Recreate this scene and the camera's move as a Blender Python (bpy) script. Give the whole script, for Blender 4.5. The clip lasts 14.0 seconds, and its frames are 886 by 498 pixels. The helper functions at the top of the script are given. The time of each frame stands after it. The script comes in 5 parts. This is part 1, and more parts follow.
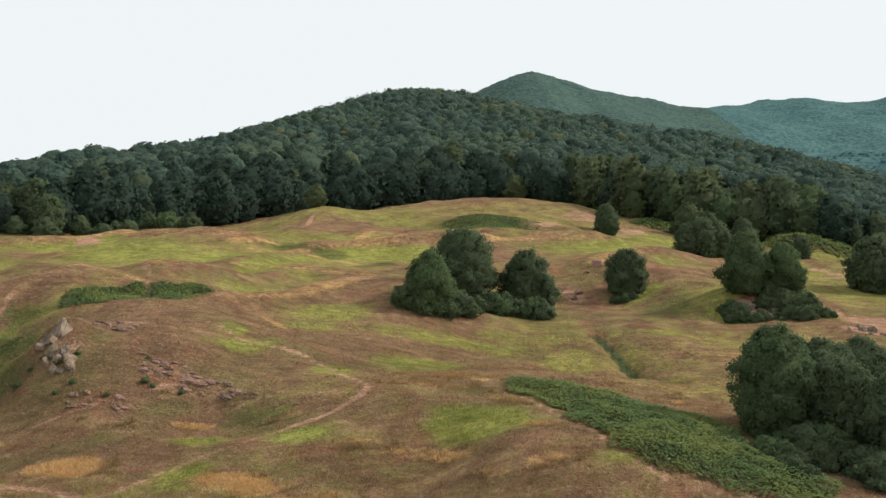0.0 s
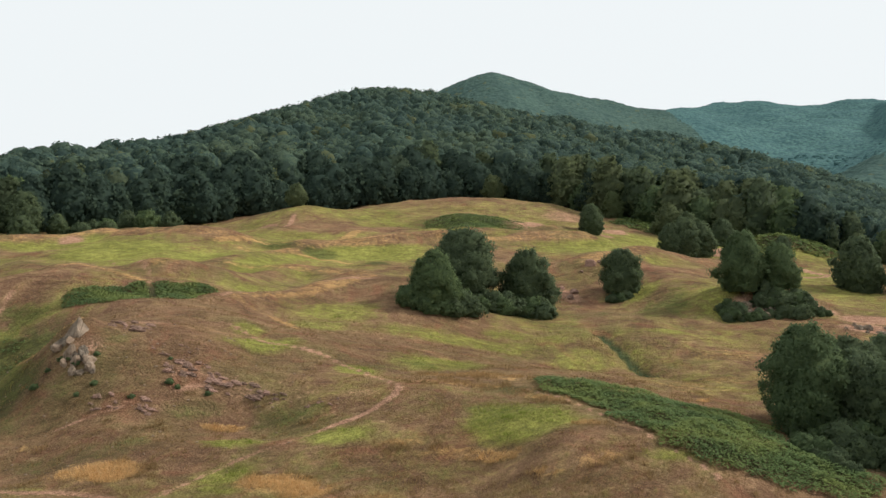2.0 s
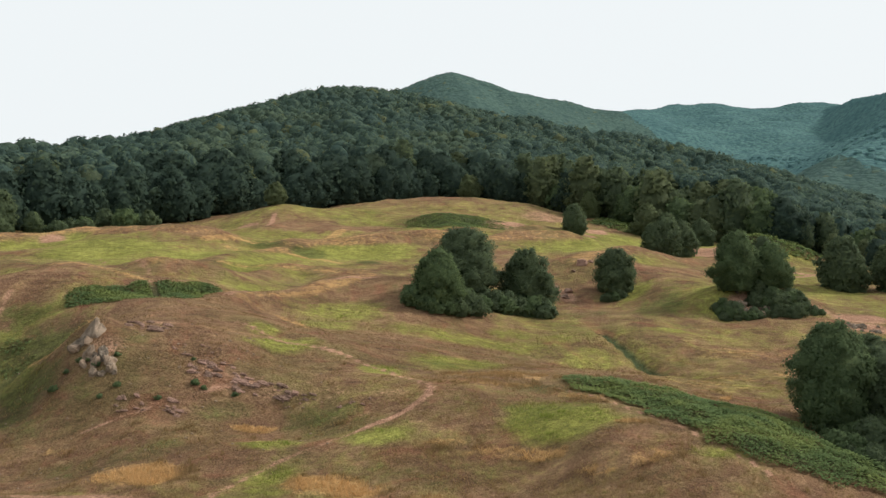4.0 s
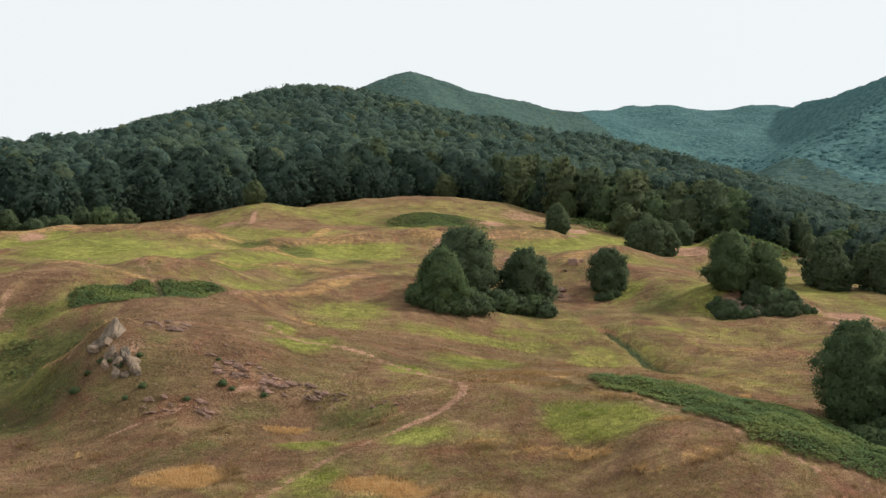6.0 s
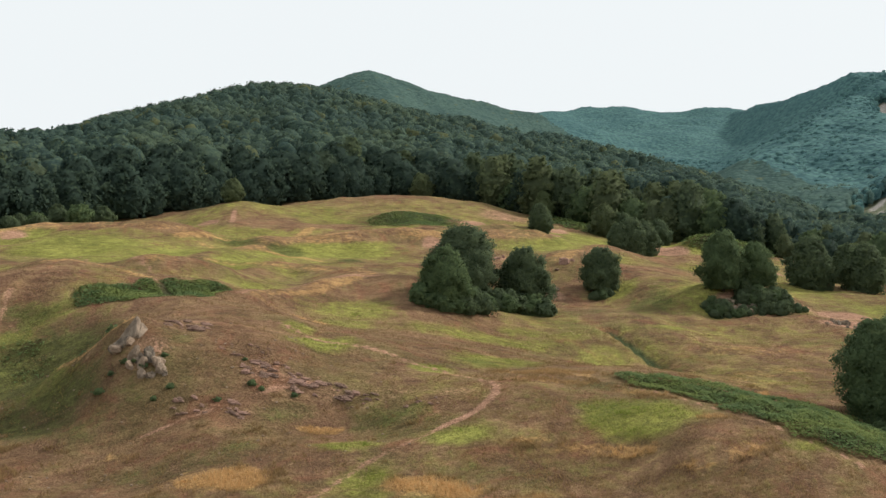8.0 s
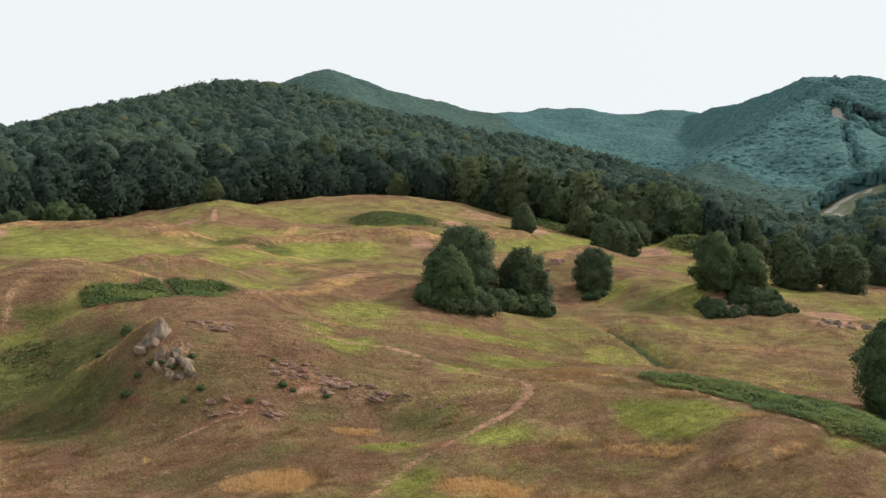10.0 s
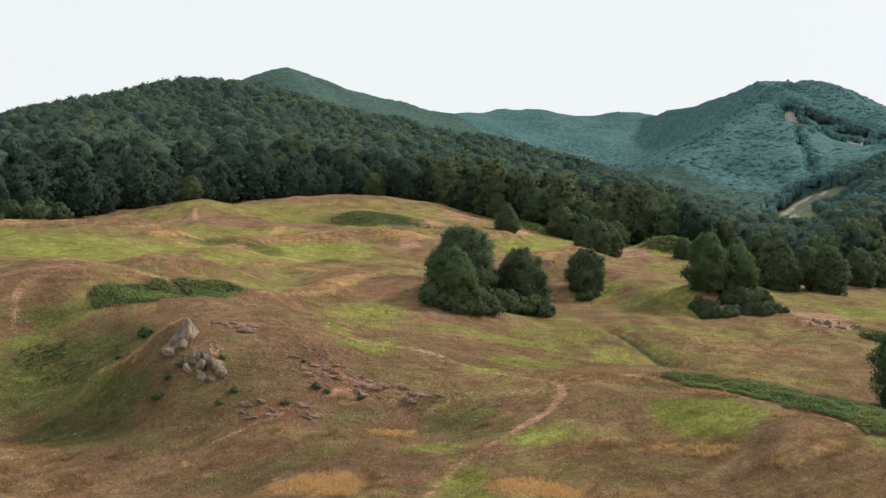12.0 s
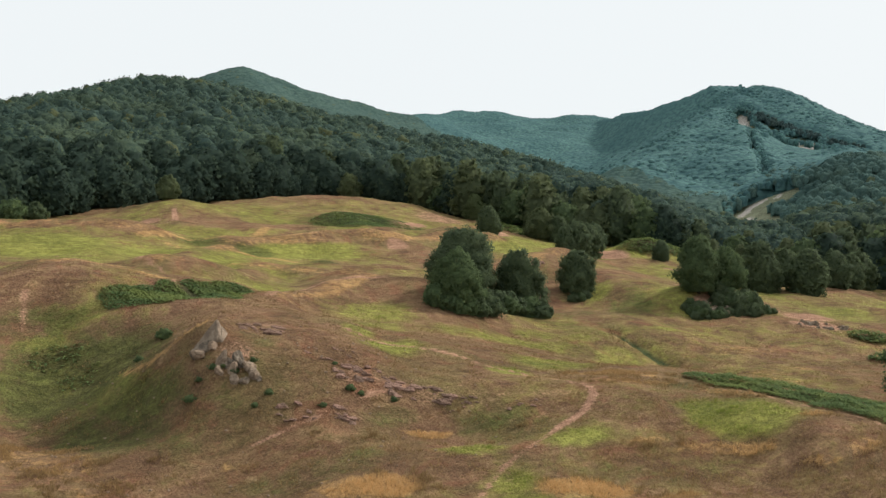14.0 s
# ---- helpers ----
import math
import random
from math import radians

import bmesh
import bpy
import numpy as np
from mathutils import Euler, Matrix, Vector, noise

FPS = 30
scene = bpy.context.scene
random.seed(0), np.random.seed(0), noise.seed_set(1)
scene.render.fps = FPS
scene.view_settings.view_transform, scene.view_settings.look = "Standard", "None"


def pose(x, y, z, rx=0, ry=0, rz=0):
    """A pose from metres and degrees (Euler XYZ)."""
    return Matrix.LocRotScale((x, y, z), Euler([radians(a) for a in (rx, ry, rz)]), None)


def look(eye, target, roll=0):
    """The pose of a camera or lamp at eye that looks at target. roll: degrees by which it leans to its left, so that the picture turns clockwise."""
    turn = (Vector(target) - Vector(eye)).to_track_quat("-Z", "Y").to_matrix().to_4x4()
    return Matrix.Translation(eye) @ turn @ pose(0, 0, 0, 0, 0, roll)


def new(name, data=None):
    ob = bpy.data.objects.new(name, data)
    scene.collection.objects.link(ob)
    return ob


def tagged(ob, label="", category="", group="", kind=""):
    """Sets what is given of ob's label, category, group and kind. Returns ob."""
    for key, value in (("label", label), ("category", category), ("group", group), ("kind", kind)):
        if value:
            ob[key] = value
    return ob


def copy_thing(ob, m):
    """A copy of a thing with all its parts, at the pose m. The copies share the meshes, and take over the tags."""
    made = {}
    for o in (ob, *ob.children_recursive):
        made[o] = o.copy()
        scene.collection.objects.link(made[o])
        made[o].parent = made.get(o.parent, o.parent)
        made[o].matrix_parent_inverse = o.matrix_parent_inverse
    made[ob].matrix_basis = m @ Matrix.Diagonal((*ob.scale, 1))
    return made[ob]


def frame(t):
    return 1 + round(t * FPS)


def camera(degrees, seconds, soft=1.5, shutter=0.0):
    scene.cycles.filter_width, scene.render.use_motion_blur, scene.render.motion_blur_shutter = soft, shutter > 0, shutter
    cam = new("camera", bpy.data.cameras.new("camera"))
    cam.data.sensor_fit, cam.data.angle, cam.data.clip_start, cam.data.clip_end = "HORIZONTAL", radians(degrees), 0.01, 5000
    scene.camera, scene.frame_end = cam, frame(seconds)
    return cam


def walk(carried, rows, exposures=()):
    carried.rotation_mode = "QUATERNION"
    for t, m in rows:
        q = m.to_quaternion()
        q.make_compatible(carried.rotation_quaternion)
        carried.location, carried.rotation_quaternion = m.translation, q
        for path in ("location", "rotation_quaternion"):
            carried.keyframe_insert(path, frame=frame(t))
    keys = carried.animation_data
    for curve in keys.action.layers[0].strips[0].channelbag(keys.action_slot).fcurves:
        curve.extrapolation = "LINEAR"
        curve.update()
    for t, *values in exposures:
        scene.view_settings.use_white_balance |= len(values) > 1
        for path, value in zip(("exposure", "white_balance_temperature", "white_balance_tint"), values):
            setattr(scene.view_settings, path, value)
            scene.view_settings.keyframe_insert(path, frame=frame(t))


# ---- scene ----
# camera: a drone sliding to the left and slowly turning to the right, 45 m in 14 s
cam = camera(51.1, 14.0)
METRES, EYE, TILT = 45.0, 0.0, 2.8
ROWS = [
    (0.0, 0.0000, 0.0000, 0.0000, 0.00, 0.00, 0.00),
    (0.5, -0.0350, 0.0031, 0.0001, -0.66, -0.02, -0.01),
    (1.0, -0.0705, 0.0061, -0.0005, -1.34, -0.02, -0.03),
    (1.5, -0.1060, 0.0092, -0.0013, -2.02, -0.01, -0.05),
    (2.0, -0.1415, 0.0125, -0.0020, -2.70, 0.00, -0.08),
    (2.5, -0.1768, 0.0161, -0.0027, -3.39, 0.01, -0.10),
    (3.0, -0.2121, 0.0202, -0.0032, -4.08, 0.01, -0.13),
    (5.5, -0.3879, 0.0479, -0.0056, -7.57, -0.02, -0.23),
    (6.0, -0.4230, 0.0547, -0.0062, -8.27, -0.02, -0.25),
    (6.5, -0.4581, 0.0619, -0.0069, -8.98, -0.03, -0.28),
    (7.0, -0.4931, 0.0692, -0.0076, -9.69, -0.03, -0.32),
    (7.5, -0.5279, 0.0768, -0.0082, -10.39, -0.03, -0.35),
    (8.0, -0.5625, 0.0846, -0.0087, -11.09, -0.03, -0.39),
    (10.5, -0.7333, 0.1261, -0.0091, -14.54, -0.01, -0.61),
    (11.0, -0.7676, 0.1352, -0.0090, -15.23, -0.01, -0.65),
    (11.5, -0.8021, 0.1448, -0.0090, -15.93, 0.00, -0.69),
    (12.0, -0.8370, 0.1547, -0.0092, -16.64, 0.02, -0.73),
    (12.5, -0.8721, 0.1651, -0.0096, -17.36, 0.04, -0.78),
    (13.0, -0.9072, 0.1759, -0.0101, -18.08, 0.07, -0.82),
    (13.5, -0.9419, 0.1867, -0.0105, -18.81, 0.10, -0.85),
    (14.0, -0.9751, 0.1973, -0.0104, -19.53, 0.13, -0.87),
]
walk(cam, [(t, pose(0, 0, EYE, TILT, 0, 0) @ pose(METRES * x, METRES * y, METRES * z, 90 + pitch, roll, yaw)) for t, x, y, z, yaw, pitch, roll in ROWS])

# ---- world, sun: a bright, thinly overcast afternoon ----
SUN_ELEVATION, SUN_AZIMUTH = 36.0, 84.0
world = bpy.data.worlds.new("sky")
scene.world = world
world.use_nodes = True
wn, wl = world.node_tree.nodes, world.node_tree.links
sky = wn.new("ShaderNodeTexSky")
sky.sky_type, sky.sun_disc = "NISHITA", False
sky.sun_elevation, sky.sun_rotation = radians(SUN_ELEVATION), radians(SUN_AZIMUTH)
sky.dust_density, sky.air_density = 6.0, 1.0
clear = wn["Background"]
clear.inputs["Strength"].default_value = 0.05
wl.new(sky.outputs[0], clear.inputs["Color"])
veil = wn.new("ShaderNodeBackground")
veil.inputs["Color"].default_value = (0.900, 0.945, 0.962, 1)
veil.inputs["Strength"].default_value = 1.04
both = wn.new("ShaderNodeMixShader")
both.inputs[0].default_value = 0.92
wl.new(clear.outputs[0], both.inputs[1])
wl.new(veil.outputs[0], both.inputs[2])
wl.new(both.outputs[0], wn["World Output"].inputs["Surface"])
sun = new("sun", bpy.data.lights.new("sun", "SUN"))
sun.data.energy, sun.data.angle, sun.data.color = 4.0, radians(9), (1.0, 0.93, 0.85)
az, el = radians(SUN_AZIMUTH), radians(SUN_ELEVATION)
sun.matrix_world = look((0, 0, 0), (-math.sin(az) * math.cos(el), -math.cos(az) * math.cos(el), -math.sin(el)))
sun.location = (80, 60, 200)

# ---- materials ----
def nodes_of(name, roughness=0.9):
    m = bpy.data.materials.new(name)
    m.use_nodes = True
    n, l = m.node_tree.nodes, m.node_tree.links
    b = n["Principled BSDF"]
    b.inputs["Roughness"].default_value = roughness
    b.inputs["Specular IOR Level"].default_value = 0.04
    return m, n, l, b


def noise_node(n, l, size, detail=4.0, rough=0.6, coords="Object", warp=0.0):
    """Noise with bumps of about that size in metres."""
    c = n.new("ShaderNodeTexCoord")
    t = n.new("ShaderNodeTexNoise")
    t.inputs["Scale"].default_value = 1.0 / size
    t.inputs["Detail"].default_value = detail
    t.inputs["Roughness"].default_value = rough
    t.inputs["Distortion"].default_value = warp
    l.new(c.outputs[coords], t.inputs["Vector"])
    return t.outputs["Fac"]


def span(n, l, value, low, high, to_low=0.0, to_high=1.0, smooth=True):
    r = n.new("ShaderNodeMapRange")
    r.interpolation_type = "SMOOTHSTEP" if smooth else "LINEAR"
    for key, v in (("From Min", low), ("From Max", high), ("To Min", to_low), ("To Max", to_high)):
        r.inputs[key].default_value = v
    l.new(value, r.inputs["Value"])
    return r.outputs["Result"]


def calc(n, l, op, a, b):
    m = n.new("ShaderNodeMath")
    m.operation = op
    for slot, v in ((0, a), (1, b)):
        if isinstance(v, (int, float)):
            m.inputs[slot].default_value = v
        else:
            l.new(v, m.inputs[slot])
    return m.outputs[0]


def blend(n, l, fac, a, b, mode="MIX"):
    m = n.new("ShaderNodeMix")
    m.data_type, m.blend_type = "RGBA", mode
    for slot, v in ((0, fac), (6, a), (7, b)):
        if isinstance(v, tuple):
            m.inputs[slot].default_value = (*v, 1)
        elif isinstance(v, (int, float)):
            m.inputs[slot].default_value = v
        else:
            l.new(v, m.inputs[slot])
    return m.outputs[2]


def relief(n, l, b, value, strength, distance):
    u = n.new("ShaderNodeBump")
    u.inputs["Strength"].default_value, u.inputs["Distance"].default_value = strength, distance
    l.new(value, u.inputs["Height"])
    l.new(u.outputs["Normal"], b.inputs["Normal"])


def attribute(n, name):
    a = n.new("ShaderNodeAttribute")
    a.attribute_name = name
    return a.outputs["Fac"]


def foliage(name, dark, mid, light, leafy=0.5, yellow=0.04):
    """Leaves: every clump a little different, every tree a little different, a few turning yellow."""
    m, n, l, b = nodes_of(name, 0.75)
    g = n.new("ShaderNodeNewGeometry")
    o = n.new("ShaderNodeObjectInfo")
    island, tree = g.outputs["Random Per Island"], o.outputs["Random"]
    col = blend(n, l, span(n, l, island, 0.0, 0.55, smooth=False), dark, mid)
    col = blend(n, l, span(n, l, island, 0.6, 1.0, smooth=False), col, light)
    patch = noise_node(n, l, 2.2, 3)
    col = blend(n, l, span(n, l, patch, 0.35, 0.7, 0.0, 0.5), col, mid)
    col = blend(n, l, span(n, l, tree, 0.0, 1.0, 0.0, 0.35, False), col, tuple(1.25 * v for v in dark))
    col = blend(n, l, span(n, l, tree, 1 - yellow - 0.02, 1 - yellow, 0.0, 0.35), col, (0.15, 0.17, 0.055))
    l.new(col, b.inputs["Base Color"])
    relief(n, l, b, noise_node(n, l, leafy, 5, 0.7), 0.25, leafy)
    thin = n.new("ShaderNodeBsdfTranslucent")
    l.new(col, thin.inputs["Color"])
    mix = n.new("ShaderNodeMixShader")
    mix.inputs[0].default_value = 0.48
    l.new(b.outputs[0], mix.inputs[1])
    l.new(thin.outputs[0], mix.inputs[2])
    l.new(mix.outputs[0], n["Material Output"].inputs["Surface"])
    return m


def canopy(name, dark, mid, light, grain, autumn=0.03, rough=0.6, crowns=0.0):
    """A wood's roof: crown by crown, with leaf clumps as relief, their gaps' shade put into the colour, and some crowns
    turning yellow.
    """
    m, n, l, b = nodes_of(name, 0.85)
    g = n.new("ShaderNodeNewGeometry")
    island = g.outputs["Random Per Island"]
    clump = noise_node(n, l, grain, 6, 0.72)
    if crowns:
        cell = n.new("ShaderNodeTexVoronoi")
        cell.inputs["Scale"].default_value = 1.0 / crowns
        l.new(n.new("ShaderNodeTexCoord").outputs["Object"], cell.inputs["Vector"])
        pick = n.new("ShaderNodeSeparateColor")
        l.new(cell.outputs["Color"], pick.inputs[0])
        island = pick.outputs[0]
    col = blend(n, l, span(n, l, island, 0.0, 0.8, 0.0, 1.0, False), dark, mid)
    col = blend(n, l, span(n, l, noise_node(n, l, 34, 4, 0.6), 0.48, 0.64, 0.0, 0.0 if crowns else 0.40), col, tuple(0.5 * u + 0.5 * w for u, w in zip(light, (0.135, 0.150, 0.062))))
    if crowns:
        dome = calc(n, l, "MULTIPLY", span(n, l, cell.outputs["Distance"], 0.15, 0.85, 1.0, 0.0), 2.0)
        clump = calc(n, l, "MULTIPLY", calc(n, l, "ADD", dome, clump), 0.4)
    # clump tops coloured lighter, self-shadow of the gaps between them coloured in darker
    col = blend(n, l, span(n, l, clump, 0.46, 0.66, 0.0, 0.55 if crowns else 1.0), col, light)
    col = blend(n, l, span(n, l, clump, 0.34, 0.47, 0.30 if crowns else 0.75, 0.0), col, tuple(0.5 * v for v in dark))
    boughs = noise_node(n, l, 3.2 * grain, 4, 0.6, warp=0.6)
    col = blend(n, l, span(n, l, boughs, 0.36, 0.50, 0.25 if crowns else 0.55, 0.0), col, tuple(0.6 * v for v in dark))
    stand = noise_node(n, l, 60, 3)
    col = blend(n, l, span(n, l, stand, 0.42, 0.62, 0.0, 0.45), col, dark)
    col = blend(n, l, span(n, l, island, 1 - autumn, 1 - autumn * 0.5, 0.0, 0.45), col, (0.18, 0.17, 0.05))
    l.new(col, b.inputs["Base Color"])
    relief(n, l, b, clump, 0.8, rough * grain)
    thin = n.new("ShaderNodeBsdfTranslucent")
    l.new(col, thin.inputs["Color"])
    mix = n.new("ShaderNodeMixShader")
    mix.inputs[0].default_value = 0.38
    l.new(b.outputs[0], mix.inputs[1])
    l.new(thin.outputs[0], mix.inputs[2])
    l.new(mix.outputs[0], n["Material Output"].inputs["Surface"])
    return m


M_LEAF = foliage("leaves", (0.076, 0.110, 0.058), (0.104, 0.148, 0.068), (0.146, 0.192, 0.078), 0.4)
M_LEAF_DARK = foliage("leaves_dark", (0.074, 0.102, 0.062), (0.098, 0.130, 0.068), (0.132, 0.168, 0.076), 0.4, 0.0)
M_LEAF_OLIVE = foliage("leaves_olive", (0.092, 0.116, 0.064), (0.122, 0.148, 0.072), (0.156, 0.184, 0.080), 0.6, 0.0)
M_LEAF_FAR = foliage("leaves_wood_edge", (0.041, 0.065, 0.051), (0.053, 0.082, 0.058), (0.078, 0.112, 0.066), 0.9, 0.04)
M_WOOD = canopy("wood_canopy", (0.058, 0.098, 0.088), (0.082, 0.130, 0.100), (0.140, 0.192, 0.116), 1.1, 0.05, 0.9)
# far, middle and valley woods: haze put into the colours as blue-green
M_WOOD_FAR_HAZED = canopy("far_wood_canopy", (0.078, 0.166, 0.176), (0.120, 0.240, 0.234), (0.152, 0.286, 0.256), 3.0, 0.0, 0.5, 5.5)
M_WOOD_MIDDLE_HAZED = canopy("middle_wood_canopy", (0.070, 0.126, 0.116), (0.100, 0.168, 0.144), (0.122, 0.198, 0.156), 3.0, 0.02, 0.5, 5.5)
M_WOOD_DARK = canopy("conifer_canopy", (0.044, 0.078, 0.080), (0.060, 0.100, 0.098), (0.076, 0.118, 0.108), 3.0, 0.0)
M_WOOD_VALLEY_HAZED = canopy("valley_wood_canopy", (0.084, 0.156, 0.150), (0.116, 0.196, 0.170), (0.162, 0.244, 0.180), 1.1, 0.02, 0.9)


def bark():
    m, n, l, b = nodes_of("bark")
    grain = noise_node(n, l, 0.25, 5)
    l.new(blend(n, l, grain, (0.05, 0.04, 0.03), (0.16, 0.13, 0.10)), b.inputs["Base Color"])
    relief(n, l, b, grain, 0.8, 0.05)
    return m


M_BARK = bark()


def ground_material():
    m, n, l, b = nodes_of("meadow_ground", 0.95)
    big, mid = noise_node(n, l, 11, 5, 0.6, warp=0.8), noise_node(n, l, 3.2, 6, 0.65, warp=0.7)
    small, fine = noise_node(n, l, 0.9, 5, 0.7, warp=0.5), noise_node(n, l, 0.22, 5, 0.75)
    col = blend(n, l, span(n, l, mid, 0.30, 0.70), (0.170, 0.098, 0.060), (0.276, 0.174, 0.094))
    col = blend(n, l, span(n, l, big, 0.46, 0.68, 0.0, 0.70), col, (0.168, 0.140, 0.058))
    col = blend(n, l, span(n, l, small, 0.54, 0.70, 0.0, 0.60), col, (0.098, 0.064, 0.040))
    col = blend(n, l, span(n, l, small, 0.46, 0.32, 0.0, 0.50), col, (0.430, 0.295, 0.165))
    rust = noise_node(n, l, 5.0, 5, 0.7, warp=1.0)
    col = blend(n, l, span(n, l, rust, 0.50, 0.68, 0.0, 0.65), col, (0.262, 0.120, 0.072))
    # greener sward, and lush grass darkened with the hollows' shade in its colour
    ragged = calc(n, l, "ADD", span(n, l, mid, 0.3, 0.7, -0.26, 0.26, False), span(n, l, small, 0.3, 0.7, -0.12, 0.12, False))
    sward = blend(n, l, span(n, l, small, 0.35, 0.65), (0.204, 0.212, 0.052), (0.292, 0.302, 0.070))
    col = blend(n, l, span(n, l, calc(n, l, "ADD", attribute(n, "green"), ragged), 0.15, 0.95, 0.0, 0.88), col, sward)
    lush_shade = blend(n, l, span(n, l, small, 0.35, 0.65), (0.062, 0.074, 0.027), (0.112, 0.122, 0.040))
    col = blend(n, l, span(n, l, calc(n, l, "ADD", attribute(n, "lush_shade"), ragged), 0.2, 0.9, 0.0, 0.85), col, lush_shade)
    # straw, and some light of right-facing slopes put into the colour
    edge = calc(n, l, "ADD", attribute(n, "dry"), span(n, l, small, 0.3, 0.7, -0.35, 0.35, False))
    col = blend(n, l, span(n, l, edge, 0.35, 0.8, 0.0, 0.85), col, (0.470, 0.285, 0.122))
    # cooler, paler ground beyond 300 m; bare reddish earth and trodden tracks, pale across the valley
    across = n.new("ShaderNodeSeparateXYZ")
    l.new(n.new("ShaderNodeTexCoord").outputs["Object"], across.inputs[0])
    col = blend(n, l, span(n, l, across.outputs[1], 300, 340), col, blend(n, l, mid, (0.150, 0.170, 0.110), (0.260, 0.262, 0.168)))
    edge = calc(n, l, "ADD", attribute(n, "bare"), calc(n, l, "MULTIPLY", ragged, 0.6))
    edge = calc(n, l, "ADD", edge, span(n, l, fine, 0.3, 0.7, -0.2, 0.2, False))
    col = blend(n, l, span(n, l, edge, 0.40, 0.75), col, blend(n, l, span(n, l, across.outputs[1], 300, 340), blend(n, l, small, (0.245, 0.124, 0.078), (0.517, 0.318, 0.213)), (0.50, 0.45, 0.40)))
    # soil and leaf litter below the trees and the bracken, plus painted grove and ditch shade
    col = blend(n, l, span(n, l, attribute(n, "litter_shade"), 0.2, 0.8), col, (0.060, 0.078, 0.036))
    tone = calc(n, l, "MULTIPLY", calc(n, l, "MULTIPLY", span(n, l, fine, 0.3, 0.7, 0.60, 1.34, False), span(n, l, noise_node(n, l, 9, 4, 0.6, warp=1.2), 0.34, 0.64, 0.80, 1.10)), span(n, l, small, 0.3, 0.7, 0.88, 1.12, False))
    # narrow terraces trodden by grazing animals, running across the slopes
    lie = n.new("ShaderNodeMapping")
    lie.inputs["Scale"].default_value, lie.inputs["Rotation"].default_value = (0.24, 1.0, 0.6), (0, 0, 0.12)
    l.new(n.new("ShaderNodeTexCoord").outputs["Object"], lie.inputs["Vector"])
    tread = n.new("ShaderNodeTexNoise")
    for key, value in (("Scale", 1.1), ("Detail", 5.0), ("Roughness", 0.62), ("Distortion", 0.5)):
        tread.inputs[key].default_value = value
    l.new(lie.outputs[0], tread.inputs["Vector"])
    tread = tread.outputs["Fac"]
    tone = calc(n, l, "MULTIPLY", tone, span(n, l, tread, 0.32, 0.66, 0.80, 1.13))
    v = n.new("ShaderNodeVectorMath")
    v.operation = "SCALE"
    l.new(col, v.inputs[0])
    l.new(tone, v.inputs["Scale"])
    l.new(v.outputs[0], b.inputs["Base Color"])
    relief(n, l, b, calc(n, l, "ADD", calc(n, l, "MULTIPLY", fine, 0.5), calc(n, l, "ADD", calc(n, l, "ADD", small, mid), calc(n, l, "MULTIPLY", tread, 0.35))), 1.0, 0.5)
    return m


M_GROUND = ground_material()

# ---- the lie of the land: a rolling meadow below wooded hills ----
# mound: x, y, height, half length, half width, turn
MOUNDS_NEAR = [
    (-1, 63, -0.61, 7, 4, -0.5),
    (15, 64, 0.63, 7, 4, 0.0),
    (5, 64, 0.97, 7, 4, 1.6),
    (-15, 64, -0.55, 12, 6, 0.0),
    (11, 69, 2.18, 18, 9, 1.6),
    (-7, 72, 0.38, 7, 4, 0.5),
    (-40, 73, -1.54, 12, 6, -0.5),
    (-26, 76, -0.68, 12, 6, 0.0),
    (-14, 76, -0.46, 7, 4, 0.0),
    (-35, 77, -1.16, 7, 4, 1.6),
    (9, 78, -0.18, 7, 4, -0.5),
    (-8, 78, 0.51, 7, 4, -0.5),
    (-20, 78, -1.72, 7, 4, -0.5),
    (-31, 79, 0.52, 5, 5, 0.0),
    (-21, 82, 1.35, 7, 4, 0.0),
    (-42, 84, -0.95, 7, 4, 1.6),
]
MOUNDS_MIDDLE = [
    (-9, 87, -1.32, 12, 6, 0.5),
    (-19, 88, -1.26, 8, 4, 1.6),
    (-36, 88, 2.13, 8, 4, 1.6),
    (-36, 88, 1.41, 8, 4, -0.5),
    (-49, 88, -2.33, 18, 9, 1.6),
    (-49, 88, -1.46, 8, 4, -0.5),
    (-28, 90, 1.23, 8, 4, -0.5),
    (-20, 91, 4.23, 30, 15, -0.5),
    (-9, 93, -0.22, 13, 6, -0.5),
    (-46, 97, -1.27, 8, 4, 0.5),
    (-50, 104, -1.35, 9, 4, 1.6),
    (-43, 109, 1.75, 15, 7, -0.5),
    (11, 110, -2.03, 15, 7, -0.5),
    (34, 112, -2.32, 37, 19, 0.0),
    (-29, 115, 1.23, 16, 8, 1.6),
    (16, 116, 1.22, 10, 5, 0.5),
]
MOUNDS_FAR = [
    (-53, 117, 1.13, 10, 5, 0.0),
    (28, 119, 0.50, 10, 5, 1.6),
    (21, 120, -0.79, 10, 5, 1.6),
    (-43, 124, 2.67, 26, 13, 0.0),
    (-6, 128, 1.92, 17, 9, 1.6),
    (43, 128, -0.65, 11, 5, 0.0),
    (46.8, 136.0, 3.3, 7.5, 4.4, 0.0),
    (13, 130, -0.39, 11, 6, 0.0),
    (29, 135, -1.64, 18, 9, -0.5),
    (39, 144, 1.17, 12, 6, 1.6),
    (23, 147, -2.24, 20, 10, 0.5),
    (-28, 156, 0.68, 13, 7, 1.6),
    (-51, 161, 2.83, 34, 17, 1.6),
    (-34, 166, -0.86, 14, 7, 0.5),
    (36, 175, 2.49, 37, 18, 1.6),
    (-31, 179, 0.72, 15, 8, -0.5),
]
